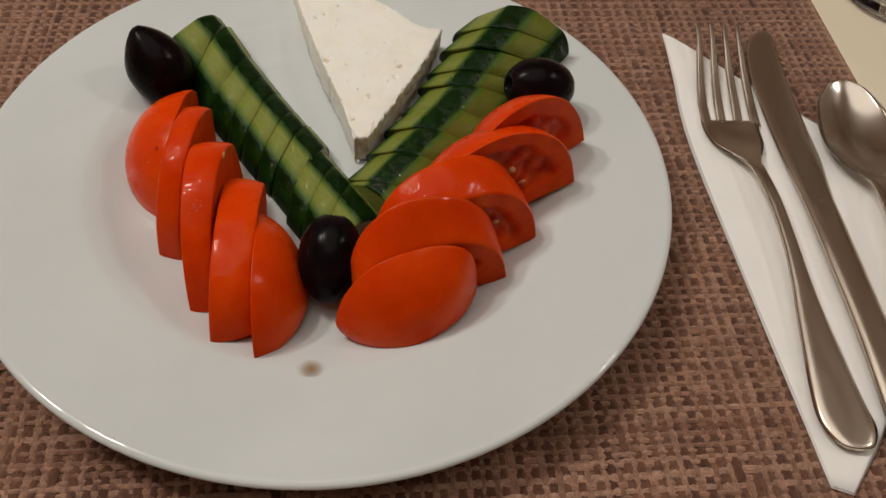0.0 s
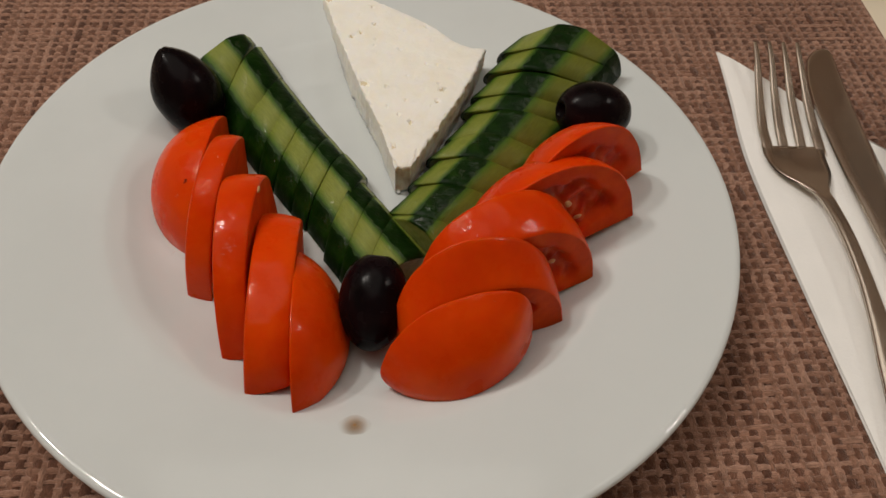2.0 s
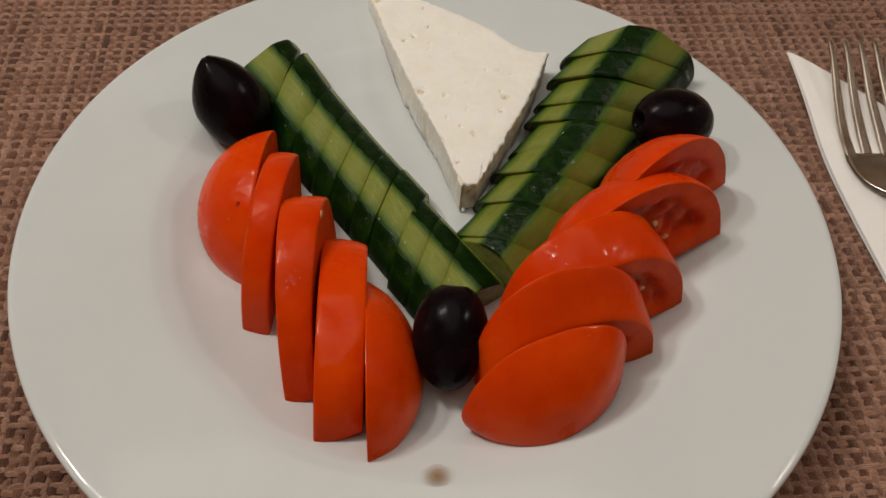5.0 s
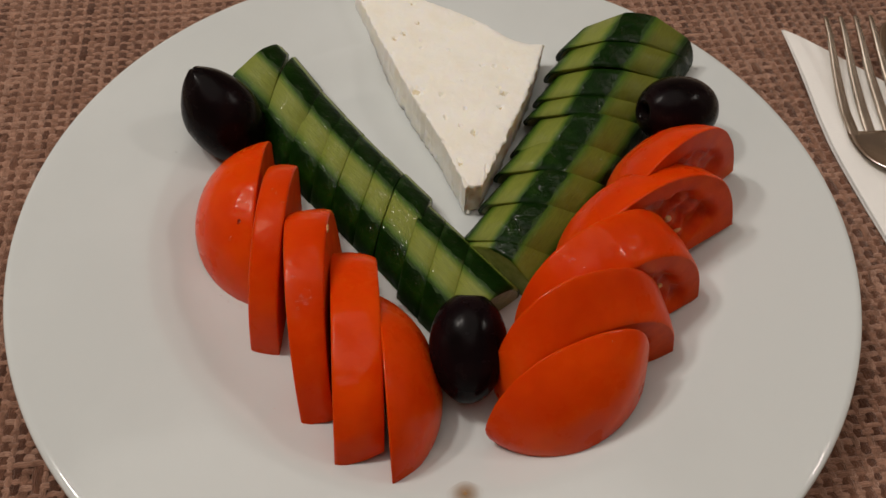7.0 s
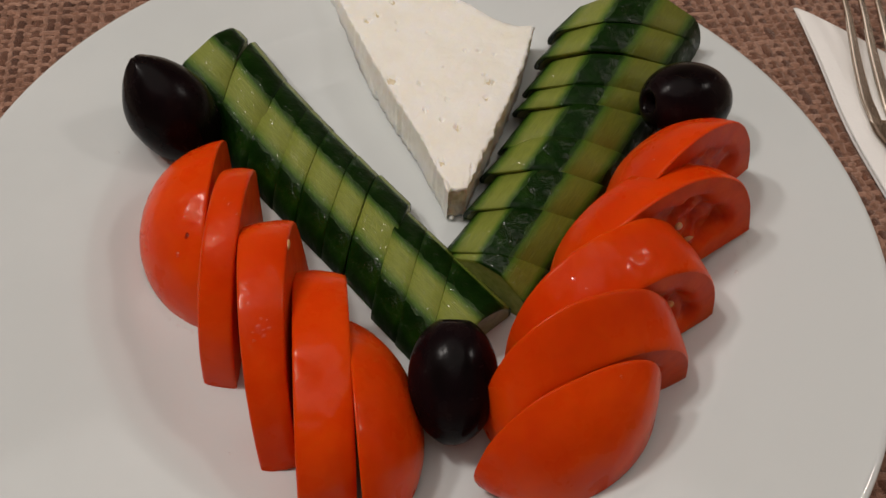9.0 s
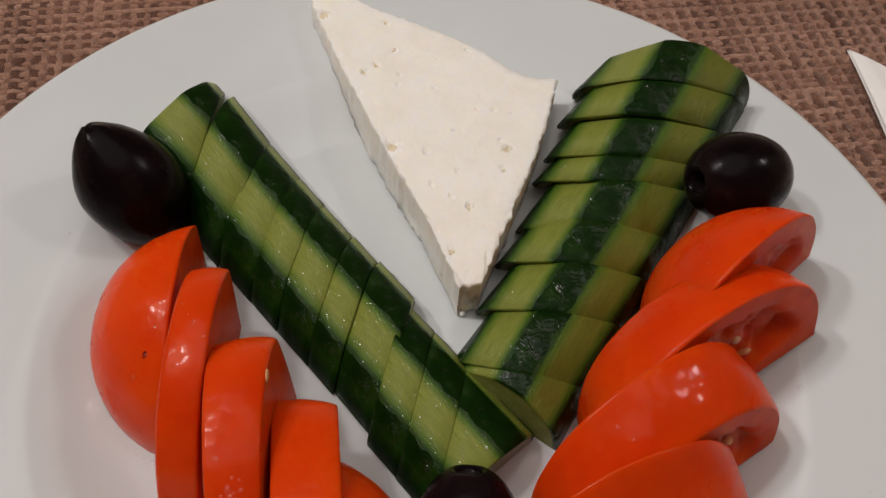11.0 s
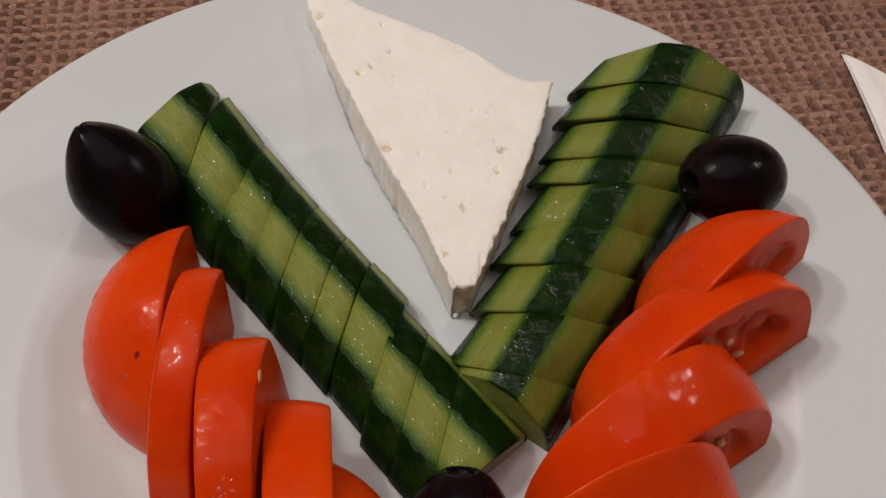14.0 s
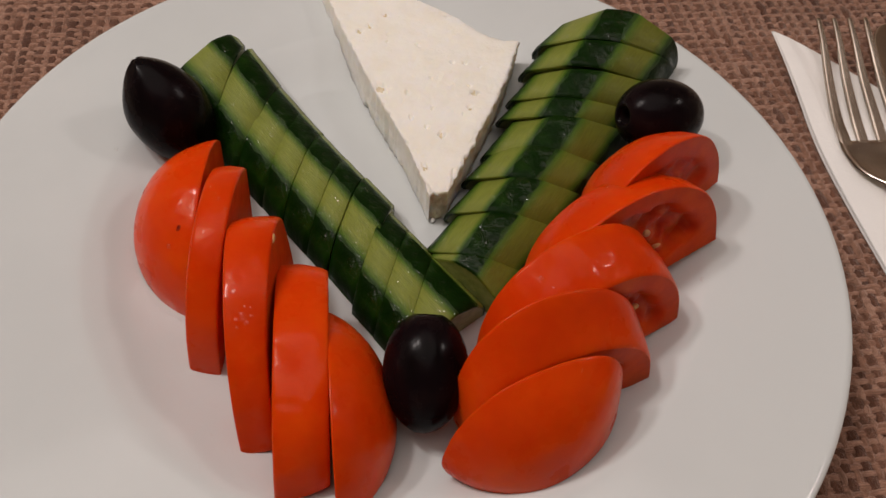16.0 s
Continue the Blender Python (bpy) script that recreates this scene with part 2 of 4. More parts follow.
def strand_material(name, stretch, dark, mid, light):
    """Fibrous yarn: tone by strand and along it, fine fibres along its length."""
    m, n, l, b = material(name)
    geo = n.new("ShaderNodeNewGeometry")
    tc = n.new("ShaderNodeTexCoord")
    r = ramp(n, l, geo.outputs["Random Per Island"], [(0.0, dark), (0.5, mid), (1.0, light)])
    t = noise_tex(n, l, 330, 4, 0.65)
    s = ramp(n, l, t.outputs[0], [(0.32, (0.58, 0.54, 0.51)), (0.5, (0.9, 0.88, 0.86)), (0.7, (1.15, 1.14, 1.12))])
    c1 = mixed(n, l, 1.0, r.outputs[0], s.outputs[0], "MULTIPLY")
    wide = noise_tex(n, l, 22, 3)
    w = ramp(n, l, wide.outputs[0], [(0.3, (0.86, 0.86, 0.86)), (0.7, (1.08, 1.08, 1.08))])
    c2 = mixed(n, l, 1.0, c1, w.outputs[0], "MULTIPLY")
    mp = n.new("ShaderNodeMapping")
    mp.inputs["Scale"].default_value = stretch
    f = n.new("ShaderNodeTexNoise")
    f.inputs["Scale"].default_value, f.inputs["Detail"].default_value = 1.0, 3
    l.new(tc.outputs["Object"], mp.inputs[0])
    l.new(mp.outputs[0], f.inputs["Vector"])
    fr = ramp(n, l, f.outputs[0], [(0.35, (0.68, 0.66, 0.64)), (0.65, (1.15, 1.15, 1.15))])
    l.new(mixed(n, l, 1.0, c2, fr.outputs[0], "MULTIPLY"), b.inputs["Base Color"])
    b.inputs["Roughness"].default_value = 0.8
    b.inputs["Specular IOR Level"].default_value = 0.15
    b.inputs["Sheen Weight"].default_value = 0.5
    b.inputs["Sheen Roughness"].default_value = 0.5
    b.inputs["Sheen Tint"].default_value = (1.0, 0.8, 0.7, 1)
    bump(n, l, b, f.outputs[0], 0.9, 0.0005)
    return m


WARP = strand_material("woven_brown_warp", (3200, 350, 3200), (0.095, 0.038, 0.022), (0.14, 0.06, 0.036), (0.2, 0.096, 0.06))
WEFT = strand_material("woven_pinkish_weft", (350, 3200, 3200), (0.27, 0.138, 0.091), (0.36, 0.198, 0.138), (0.46, 0.276, 0.202))
PALE_WARP = strand_material("woven_pale_brown_warp", (3200, 350, 3200), (0.25, 0.128, 0.084), (0.33, 0.18, 0.124), (0.42, 0.25, 0.182))
BACKING = simple("brown_mat_backing", [(0.3, (0.17, 0.085, 0.055)), (0.7, (0.24, 0.125, 0.085))], 300, 0.8, 0.2, 900, 0.5, 0.0003)


# ---------------------------------------------------------------- helpers
def part(name, bm, mat, parent=None, label="", smooth=True):
    me = bpy.data.meshes.new(name)
    if isinstance(bm, tuple):
        me.from_pydata(bm[0], [], bm[1])
    else:
        bm.to_mesh(me)
        bm.free()
    for mm in (mat if isinstance(mat, (list, tuple)) else [mat]):
        me.materials.append(mm)
    if smooth:
        me.polygons.foreach_set("use_smooth", [len(p.vertices) < 5 for p in me.polygons])
    me.update()
    ob = new(name, me)
    if parent:
        ob.parent = parent
    if label:
        tagged(ob, label)
    return ob


def empty(name, m, label, category, group=""):
    ob = new(name)
    ob.empty_display_size = 0.01
    ob.matrix_basis = m
    return tagged(ob, label, category, group)


def lathe(profile, seg=96, close_bottom=False):
    """A bmesh turned round z from (radius, height) pairs."""
    bm = bmesh.new()
    rings = []
    for r, z in profile:
        if r < 1e-6:
            rings.append([bm.verts.new((0, 0, z))])
        else:
            rings.append([bm.verts.new((r * math.cos(2 * math.pi * k / seg), r * math.sin(2 * math.pi * k / seg), z)) for k in range(seg)])
    for a, b in zip(rings, rings[1:]):
        for k in range(seg):
            j = (k + 1) % seg
            if len(a) == 1 and len(b) == 1:
                continue
            if len(a) == 1:
                bm.faces.new((a[0], b[k], b[j]))
            elif len(b) == 1:
                bm.faces.new((a[k], b[0], a[j]))
            else:
                bm.faces.new((a[k], b[k], b[j], a[j]))
    bmesh.ops.recalc_face_normals(bm, faces=bm.faces)
    return bm


def box(bm, lo, hi):
    m = Matrix.Translation([(a + b) / 2 for a, b in zip(lo, hi)]) @ Matrix.Diagonal([b - a for a, b in zip(lo, hi)] + [1])
    bmesh.ops.create_cube(bm, size=1, matrix=m)
    return bm


def smoothstep(a, b, x):
    x = min(1, max(0, (x - a) / (b - a)))
    return x * x * (3 - 2 * x)


def grid_mesh(rows):
    """Vertices and quads of a sheet given as rows of points of equal length."""
    w = len(rows[0])
    verts = [tuple(p) for r in rows for p in r]
    faces = [(i * w + k, i * w + k + 1, (i + 1) * w + k + 1, (i + 1) * w + k) for i in range(len(rows) - 1) for k in range(w - 1)]
    return verts, faces


# ---------------------------------------------------------------- room
FLOOR = -0.75
for name, lo, hi, mat, label in (
        ("floor", (-2.6, -2.6, FLOOR - 0.1), (2.6, 2.6, FLOOR), WOODEN, "dark brown wooden floor of the room"),
        ("ceiling", (-2.6, -2.6, CEILING), (2.6, 2.6, CEILING + 0.1), CEIL, "plain beige painted ceiling with lamps"),
        ("wall_north", (-2.6, 2.5, FLOOR), (2.6, 2.6, CEILING), PLASTER, "plain beige plaster wall of the room"),
        ("wall_south", (-2.6, -2.6, FLOOR), (2.6, -2.5, CEILING), PLASTER, "plain beige plaster wall of the room"),
        ("wall_east", (2.5, -2.5, FLOOR), (2.6, 2.5, CEILING), PLASTER, "plain beige plaster wall of the room"),
        ("wall_west", (-2.6, -2.5, FLOOR), (-2.5, 2.5, CEILING), PLASTER, "plain beige plaster wall of the room")):
    tagged(part(name, box(bmesh.new(), lo, hi), mat, smooth=False), label, name.split("_")[0], kind="structure")

# the added wide fill gets a housing too, though no such panel is known
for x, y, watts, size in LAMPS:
    fixture = empty("ceiling_lamp_and_fill", pose(x, y, CEILING), "round beige ceiling lamp, the widest an added fill, switched on", "lamp", "ceiling lamps")
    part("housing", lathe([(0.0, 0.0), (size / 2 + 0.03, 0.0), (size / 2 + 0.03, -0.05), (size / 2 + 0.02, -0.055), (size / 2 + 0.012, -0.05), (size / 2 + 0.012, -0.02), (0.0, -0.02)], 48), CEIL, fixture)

# ---------------------------------------------------------------- table
table = empty("dining_table", pose(0, 0, 0), "cream dining table under the woven place mat", "table")
bm = box(bmesh.new(), (-0.6, -0.45, -0.03), (0.6, 0.65, -0.0022))
bmesh.ops.bevel(bm, geom=bm.edges[:], offset=0.004, segments=2, affect="EDGES")
part("tabletop", bm, CREAM, table, smooth=False)
for x in (-0.52, 0.52):
    for y in (-0.37, 0.57):
        part("leg", box(bmesh.new(), (x - 0.025, y - 0.025, FLOOR), (x + 0.025, y + 0.025, -0.03)), CREAM, table, smooth=False)


# ---------------------------------------------------------------- place mat
def place_mat():
    rng = np.random.default_rng(4)
    W, D = 0.47, 0.375
    mat = empty("place_mat", pose(0.0025, -0.0145, 0, 0, 0, 8.6), "brown coarsely woven fabric place mat lying on the table", "placemat")
    bm = box(bmesh.new(), (-W / 2, -D / 2, -0.0021), (W / 2, D / 2, -0.0012))
    part("backing", bm, BACKING, mat, smooth=False)

    def lines(length, pitch):
        out, x = [], -length / 2 + pitch / 2
        while x < length / 2 - pitch / 2:
            out.append(x)
            x += pitch * rng.choice([0.8, 0.95, 1.05, 1.35], p=[0.3, 0.35, 0.25, 0.1])
        return np.array(out)

    xs, ys = lines(W, 0.0024), lines(D, 0.0023)
    # plain weave; every other warp strand is dark, so that dark squares stand in rows
    ii, jj = np.meshgrid(np.arange(len(xs)), np.arange(len(ys)), indexing="ij")
    over = (ii + jj) % 2 == 0
    # irregular crossings, and patches where the weave runs out of step
    drift = np.repeat(np.repeat(rng.random((len(xs) // 9 + 2, len(ys) // 7 + 2)), 9, 0), 7, 1)[: len(xs), : len(ys)]
    over = np.where(drift < 0.06, (ii % 2 == 0) & (jj % 2 == 0), over) ^ (rng.random(over.shape) < 0.035)
    level = np.where(over, 1.0, -1.0)

    def weave(at, along, lev, pitch, swap):
        n, m = len(at), len(along)
        half = pitch * rng.uniform(0.46, 0.64, n) * np.where(rng.random(n) < 0.1, 1.3, 1.0)
        thick = 0.0004 * rng.uniform(0.8, 1.3, n)
        wob = np.cumsum(rng.normal(0, 0.00006, (n, m)), 1)
        wob -= np.linspace(0, 1, m) * wob[:, -1:]
        c = at[:, None] + wob
        h = half[:, None] * rng.uniform(0.75, 1.2, (n, m)) * np.where(lev > 0, 1.08, 0.85)
        z = lev * 0.0003 + rng.normal(0, 0.00006, (n, m)) - 0.0006
        y = along[None, :] + rng.normal(0, 0.0001, (n, m))
        p = np.empty((n, m, 4, 3))
        for k, (fx, fz) in enumerate(((-1.0, -0.25), (-0.45, 0.75), (0.45, 0.75), (1.0, -0.25))):
            p[:, :, k, 1 if swap else 0] = c + fx * h
            p[:, :, k, 0 if swap else 1] = y
            p[:, :, k, 2] = z + fz * thick[:, None]
        i = (np.arange(n)[:, None, None] * m + np.arange(m - 1)[None, :, None]) * 4 + np.arange(3)[None, None, :]
        f = np.stack([i, i + 1, i + 5, i + 4], -1).reshape(-1, 4)
        return p.reshape(-1, 3).tolist(), (f if swap else f[:, ::-1]).tolist()

    for name, yarn, args in (("dark_warp", WARP, (xs[::2], ys, level[::2], 0.003, False)), ("light_warp", PALE_WARP, (xs[1::2], ys, level[1::2], 0.0021, False)),
                             ("weft", WEFT, (ys, xs, -level.T, 0.0018, True))):
        tagged(part(name, weave(*args), yarn, mat), "brown interwoven yarn", kind="stuff")


# ---------------------------------------------------------------- plate
PROFILE = [(0.0, 9.4), (40, 9.4), (58, 9.5), (66, 10.0), (71, 11.1), (76, 12.9), (80.5, 14.8), (84, 16.1), (86, 16.7), (88.5, 17.0), (95, 17.35),
           (104, 17.9), (116, 18.6), (121, 19.0), (123.2, 19.2), (124.5, 18.7), (125.0, 17.7), (124.6, 16.8), (123, 16.1)]
UNDER = [(112, 14.6), (96, 13.0), (86, 11.6), (78, 8.0), (72, 4.6), (68, 2.4), (66, 0.4), (64.5, 0.0), (63, 0.4), (61.5, 2.6), (50, 4.2), (0.0, 4.4)]


def plate_z(x, y):
    """Height of the plate's upper surface, in mm."""
    r = math.hypot(x, y)
    for (r0, z0), (r1, z1) in zip(PROFILE, PROFILE[1:]):
        if r0 <= r <= r1:
            return z0 + (z1 - z0) * (r - r0) / (r1 - r0)
    return 18.0


def plate():
    # a smooth curve through the profile
    pts = PROFILE + UNDER
    prof = []
    for i in range(len(pts) - 1):
        p0, p1, p2, p3 = pts[max(0, i - 1)], pts[i], pts[i + 1], pts[min(len(pts) - 1, i + 2)]
        for k in range(3):
            t = k / 3
            q = []
            for c in range(2):
                a = (p2[c] - p0[c]) / 2
                b = (p3[c] - p1[c]) / 2
                q.append((2 * t**3 - 3 * t**2 + 1) * p1[c] + (t**3 - 2 * t**2 + t) * a * 0.7 + (-2 * t**3 + 3 * t**2) * p2[c] + (t**3 - t**2) * b * 0.7)
            prof.append((max(0, q[0]) / 1000, q[1] / 1000))
    prof[0] = (0, PROFILE[0][1] / 1000)
    prof = [prof[0]] + [p for p in prof[1:] if p[0] > 1e-4] + [(0, UNDER[-1][1] / 1000)]
    ob = part("dinner_plate", lathe(prof, 160), CERAMIC)
    return tagged(ob, "round white glazed ceramic plate with a wide rim", "plate")


# ---------------------------------------------------------------- cucumbers
def cucumber(prefix_label, origin, ydir, cuts, slopes, leans, widths, bands, flesh, skin, group, shifts, fat=-0.02, flare=0.0):
    """Half a cucumber, peeled in stripes, flat side down, cut across into slices.
    origin: mm; ydir: its axis in plan; cuts: along the axis, each with its slope across and its lean in height; widths: half width as a function of the axis place;
    flare: how much wider one flank of each slice is at its near end, so that it stands out over the next."""
    ax = Vector((ydir[0], ydir[1], 0)).normalized()
    lat = Vector((ax.y, -ax.x, 0))
    lines = [0.0]
    for lo, hi in bands:
        lines += [lo, hi]
    lines.append(180.0)
    for i, (y0, y1) in enumerate(zip(cuts, cuts[1:])):
        mid = (y0 + y1) / 2
        sh, turn, lift = shifts[i]
        c = Vector(origin) + ax * mid + lat * sh
        # the slices follow the plate in one smooth line
        hw = widths(mid)

        def under(y):
            pts = [Vector(origin) + ax * (y + e) + lat * hw * f for e in (-16, -12, -8, -4, 0, 4, 8, 12, 16) for f in (-0.6, 0, 0.6)]
            return sum(plate_z(*p[:2]) for p in pts) / len(pts)

        zc = under(mid)
        tilt = math.degrees(math.atan2(under(y1) - under(y0), y1 - y0))
        ang = math.degrees(math.atan2(-ax.x, ax.y)) + turn
        thing = empty("cucumber_slice", pose(c.x / 1000, c.y / 1000, (zc + lift) / 1000, tilt, 0, ang), prefix_label, "cucumber", group)
        half = (y1 - y0) / 2 + fat
        g0, g1, e0, e1 = slopes[i], slopes[i + 1], leans[i], leans[i + 1]

        def skew(y):
            return g0 + (g1 - g0) * (y / half + 1) / 2

        def lean(y):
            return e0 + (e1 - e0) * (y / half + 1) / 2

        rng = random.Random(i * 7 + int(hw * 10))
        # outline: flat facets where it is peeled, bowed ones where the skin is left
        def facet(q):
            k = max(m for m in range(len(lines) - 1) if lines[m] <= q or m == 0)
            a, b = lines[k], lines[k + 1]
            pa, pb, v = [Vector((math.cos(radians(w)), math.sin(radians(w)))) for w in (a, b, q)]
            f = (q - a) / (b - a)
            return v.lerp(pa.lerp(pb, f), 0.96 if k % 2 else (0.5 if 0 < k < len(lines) - 2 else 0.35)) * 1.025

        prof = []
        for k, (a, b) in enumerate(zip(lines, lines[1:])):
            steps = 4 if k % 2 else max(3, int((b - a) / 8))
            prof += [(facet(a + (b - a) * s / steps), k % 2, 0) for s in range(steps)]
        prof.append((Vector((-1.025, 0)), False, 180.0))

        def ring(y, s):
            res = []
            w0 = widths(mid + y)
            for v, _, _ in prof:
                x, z = v.x * w0 * s * (1 - flare * y / half if v.x < 0 else 1), v.y * w0 * 0.94 * s + 0.3
                res.append((x / 1000, (y + skew(y) * x + lean(y) * z) / 1000, z / 1000))
            return res

        # flesh with its two cut faces and flat underside
        edge = 0.32
        rows = [ring(-half, 0.0), ring(-half, 0.5), ring(-half, 0.93), ring(-half, 0.968), ring(-half + edge, 0.997), ring(0, 0.997), ring(half - edge, 0.997), ring(half, 0.968), ring(half, 0.93), ring(half, 0.5), ring(half, 0.0)]
        verts, faces = grid_mesh(rows)
        w = len(rows[0])
        base = [q * w for q in range(len(rows))]
        base_r = [q * w + w - 1 for q in range(len(rows))]
        for q in range(len(rows) - 1):
            faces.append((base[q], base_r[q], base_r[q + 1], base[q + 1]))
        me_ob = part("flesh", (verts, faces), [flesh, CUT], thing)
        me = me_ob.data
        for p in me.polygons:
            row = p.index // (w - 1) if p.index < (w - 1) * (len(rows) - 1) else 5
            p.material_index = 1 if row in (0, 1, 8, 9) else 0
            p.use_smooth = row in (4, 5)
        # strips of skin left between the peeled stripes
        for k in range(0, len(lines) - 1, 2):
            a, b = lines[k], lines[k + 1]
            n = max(4, int((b - a) / 6))
            out = []
            for y in (-half - 0.02, -half + edge, -half * 0.6, -half * 0.2, half * 0.2, half * 0.6, half - edge, half + 0.02):
                end = abs(y) > half
                hw = widths(mid + y)
                hh = hw * 0.94
                r = []
                for s in range(n + 1):
                    q = a + (b - a) * s / n
                    v = facet(min(b - 0.01, max(a, q)))
                    lip = 0.13 if 0 < s < n else -0.12
                    k2 = 0.972 if end else 1.0
                    bumpy = 0.2 * noise.noise(Vector((q * 0.07, (mid + y) * 0.32, i)))
                    # ragged borders left by the peeler
                    t2 = Vector((-v.y, v.x)) * (0.14 * noise.noise(Vector((k, (mid + y) * 0.25, 3))) if s in (0, n) and 0 < q < 180 else 0)
                    x, z = v.x * (hw * k2 + lip + bumpy) + t2.x, max(0.02, v.y * (hh * k2 + lip + bumpy) + t2.y + 0.3)
                    x *= 1 - flare * y / half if x < 0 else 1
                    r.append((x / 1000, (y + skew(y) * x + lean(y) * z) / 1000, z / 1000))
                out.append(r)
            part("skin_strip", grid_mesh(out), skin, thing, "dark green glossy skin")


# ---------------------------------------------------------------- tomatoes
def tomato_slice(label, group, centre, heading, u0, u1, lean=0.0, roll=0.0, a=32.0, b=30.0, c=31.0, seed=0, lift=0.0, cut=(), seeds=0, skew=0.25, blunt=0.8, nod=0.0, nip=0.0, drop=0.0, chop=0.0, tuck=0.0):
    """A slice of half a tomato that lies cut side down. heading: degrees of its long direction in plan;
    u0, u1: where the slice lies in the half tomato across that direction; nod, roll: degrees by which it tips; nip: mm by which it is thinner at the foot; drop: how much lower the second edge is; chop: degrees up the back to which it is cut off upright; tuck: how far the foot of the front curls under; cut: hollows as (angle, width, inner, outer, depth)."""
    rng = random.Random(seed)
    d = Vector((math.cos(radians(heading)), math.sin(radians(heading))))
    um = (u0 + u1) / 2
    bl = b * math.sqrt(max(0.05, 1 - (um / a) ** 2))
    za = plate_z(centre[0] - d.x * bl, centre[1] - d.y * bl)
    zb = plate_z(centre[0] + d.x * bl, centre[1] + d.y * bl)
    tilt = math.degrees(math.atan2(zb - za, 2 * bl)) + nod
    thing = empty("tomato_slice", pose(centre[0] / 1000, centre[1] / 1000, ((za + zb) / 2 + lift) / 1000, 0, 0, heading - 90) @ pose(0, 0, 0, tilt, roll, 0), label, "tomato", group)
    NA = 44
    caps = (u0 <= -a + 0.01, u1 >= a - 0.01)

    stop = math.cos(radians(chop)) ** 0.92 + skew * math.sin(radians(chop)) ** blunt if chop else 9.0

    def outline(u, s=1.0):
        k = math.sqrt(max(0.0, 1 - min(1, abs(u) / a) ** 2.2))
        if not any(caps):
            k *= 1 + 0.007 * (1 - ((u - um) / (u1 - u0) * 2) ** 2)
        res = []
        for q in range(NA + 1):
            t = math.pi * q / NA
            lump = 1 + 0.018 * noise.noise(Vector((math.cos(t) * 1.6, math.sin(t) * 1.6, u * 0.05 + seed))) + 0.006 * noise.noise(Vector((t * 5, u * 0.2, seed)))
            # a little squarer than an ellipse near the plate
            back = q < NA / 2
            x, z = math.copysign(abs(math.cos(t)) ** 0.92, math.cos(t)), abs(math.sin(t)) ** (blunt if back else 0.84)
            if x < 0 and z < 0.35:
                x *= 1 - tuck * ((0.35 - z) / 0.35) ** 2
            slim = nip * (1 - x) / 2 * (u - u0) / (u1 - u0)
            res.append((u - um - slim + lean * c * k * s * z * lump, b * k * s * min(x + skew * z, stop) * lump, c * k * s * z * lump * (1 - drop * (u - u0) / (u1 - u0))))
        return res

    us = []
    n = 12
    for q in range(n + 1):
        f = q / n
        if caps[0]:
            us.append(u1 - (u1 - u0) * math.cos(f * math.pi / 2))
        elif caps[1]:
            us.append(u0 + (u1 - u0) * math.sin(f * math.pi / 2))
        else:
            us.append(u0 + (u1 - u0) * f)
    # the skin rolls a little over the cut edges
    ends = [] if caps[0] else [(u0, 0.986), (u0 + 0.15, 0.994), (u0 + 0.45, 0.999), (u0 + 1.0, 1.0)]
    ends += [(u, 1.0) for u in us if (caps[0] or u > u0 + 1.2) and (caps[1] or u < u1 - 1.2)]
    ends += [] if caps[1] else [(u1 - 1.0, 1.0), (u1 - 0.45, 0.999), (u1 - 0.15, 0.994), (u1, 0.986)]
    rows = [[tuple(v / 1000 for v in p) for p in outline(u, s)] for u, s in ends]
    part("skin", grid_mesh(rows), TOMATO_SKIN, thing)

    # the two cut faces, with hollows, and the underside
    verts, faces, wet = [], [], set()
    NR = 22
    for face, (u, closed) in enumerate(((u0, caps[0]), (u1, caps[1]))):
        if closed:
            continue
        sign = 1 if face == 0 else -1
        rows = []
        for r in range(NR + 1):
            f = 1 - r / NR
            row = []
            for q, p in enumerate(outline(u, max(f * 0.986, 0.001))):
                t = 180 * q / NA
                deep = 0.0
                for ang, wide, inner, outer, depth in cut:
                    wob = 1 + 0.28 * noise.noise(Vector((t * 0.06, f * 3, seed + ang)))
                    deep = max(deep, depth * smoothstep(wide * wob, wide * wob * 0.72, abs(t - ang)) * smoothstep(inner - 0.05, inner + 0.06, f) * smoothstep(outer * wob ** 0.3 + 0.025, outer * wob ** 0.3 - 0.035, f))
                deep *= 0.75 + 0.5 * noise.noise(Vector((t * 0.08, f * 6, seed + 3)))
                deep = min(max(deep, 0), (u1 - u0) * 0.42)
                deep += 0.12 * noise.noise(Vector((t * 0.3, f * 14, seed))) * (1 if f < 0.97 else 0)
                if f > 0.985:
                    deep = 0.0
                if deep > 1.2:
                    wet.add(len(verts) + r * (NA + 1) + q)
                row.append(((p[0] + sign * deep) / 1000, p[1] / 1000, max(p[2], 0) / 1000))
            rows.append(row)
        vv, ff = grid_mesh(rows)
        o = len(verts)
        verts += vv
        faces += [tuple(o + k for k in (f if face == 0 else f[::-1])) for f in ff]
    lo, hi = [outline(u)[NA] for u in us], [outline(u)[0] for u in us]
    o = len(verts)
    for p, q in zip(lo, hi):
        verts += [(p[0] / 1000, p[1] / 1000, 0.0), (q[0] / 1000, q[1] / 1000, 0.0)]
    for k in range(len(us) - 1):
        faces.append((o + 2 * k, o + 2 * k + 1, o + 2 * k + 3, o + 2 * k + 2))
    flesh = part("flesh", (verts, faces), [TOMATO_FLESH, PULP], thing, "moist red flesh with hollows")
    for p in flesh.data.polygons:
        p.material_index = 1 if all(v in wet for v in p.vertices) else 0
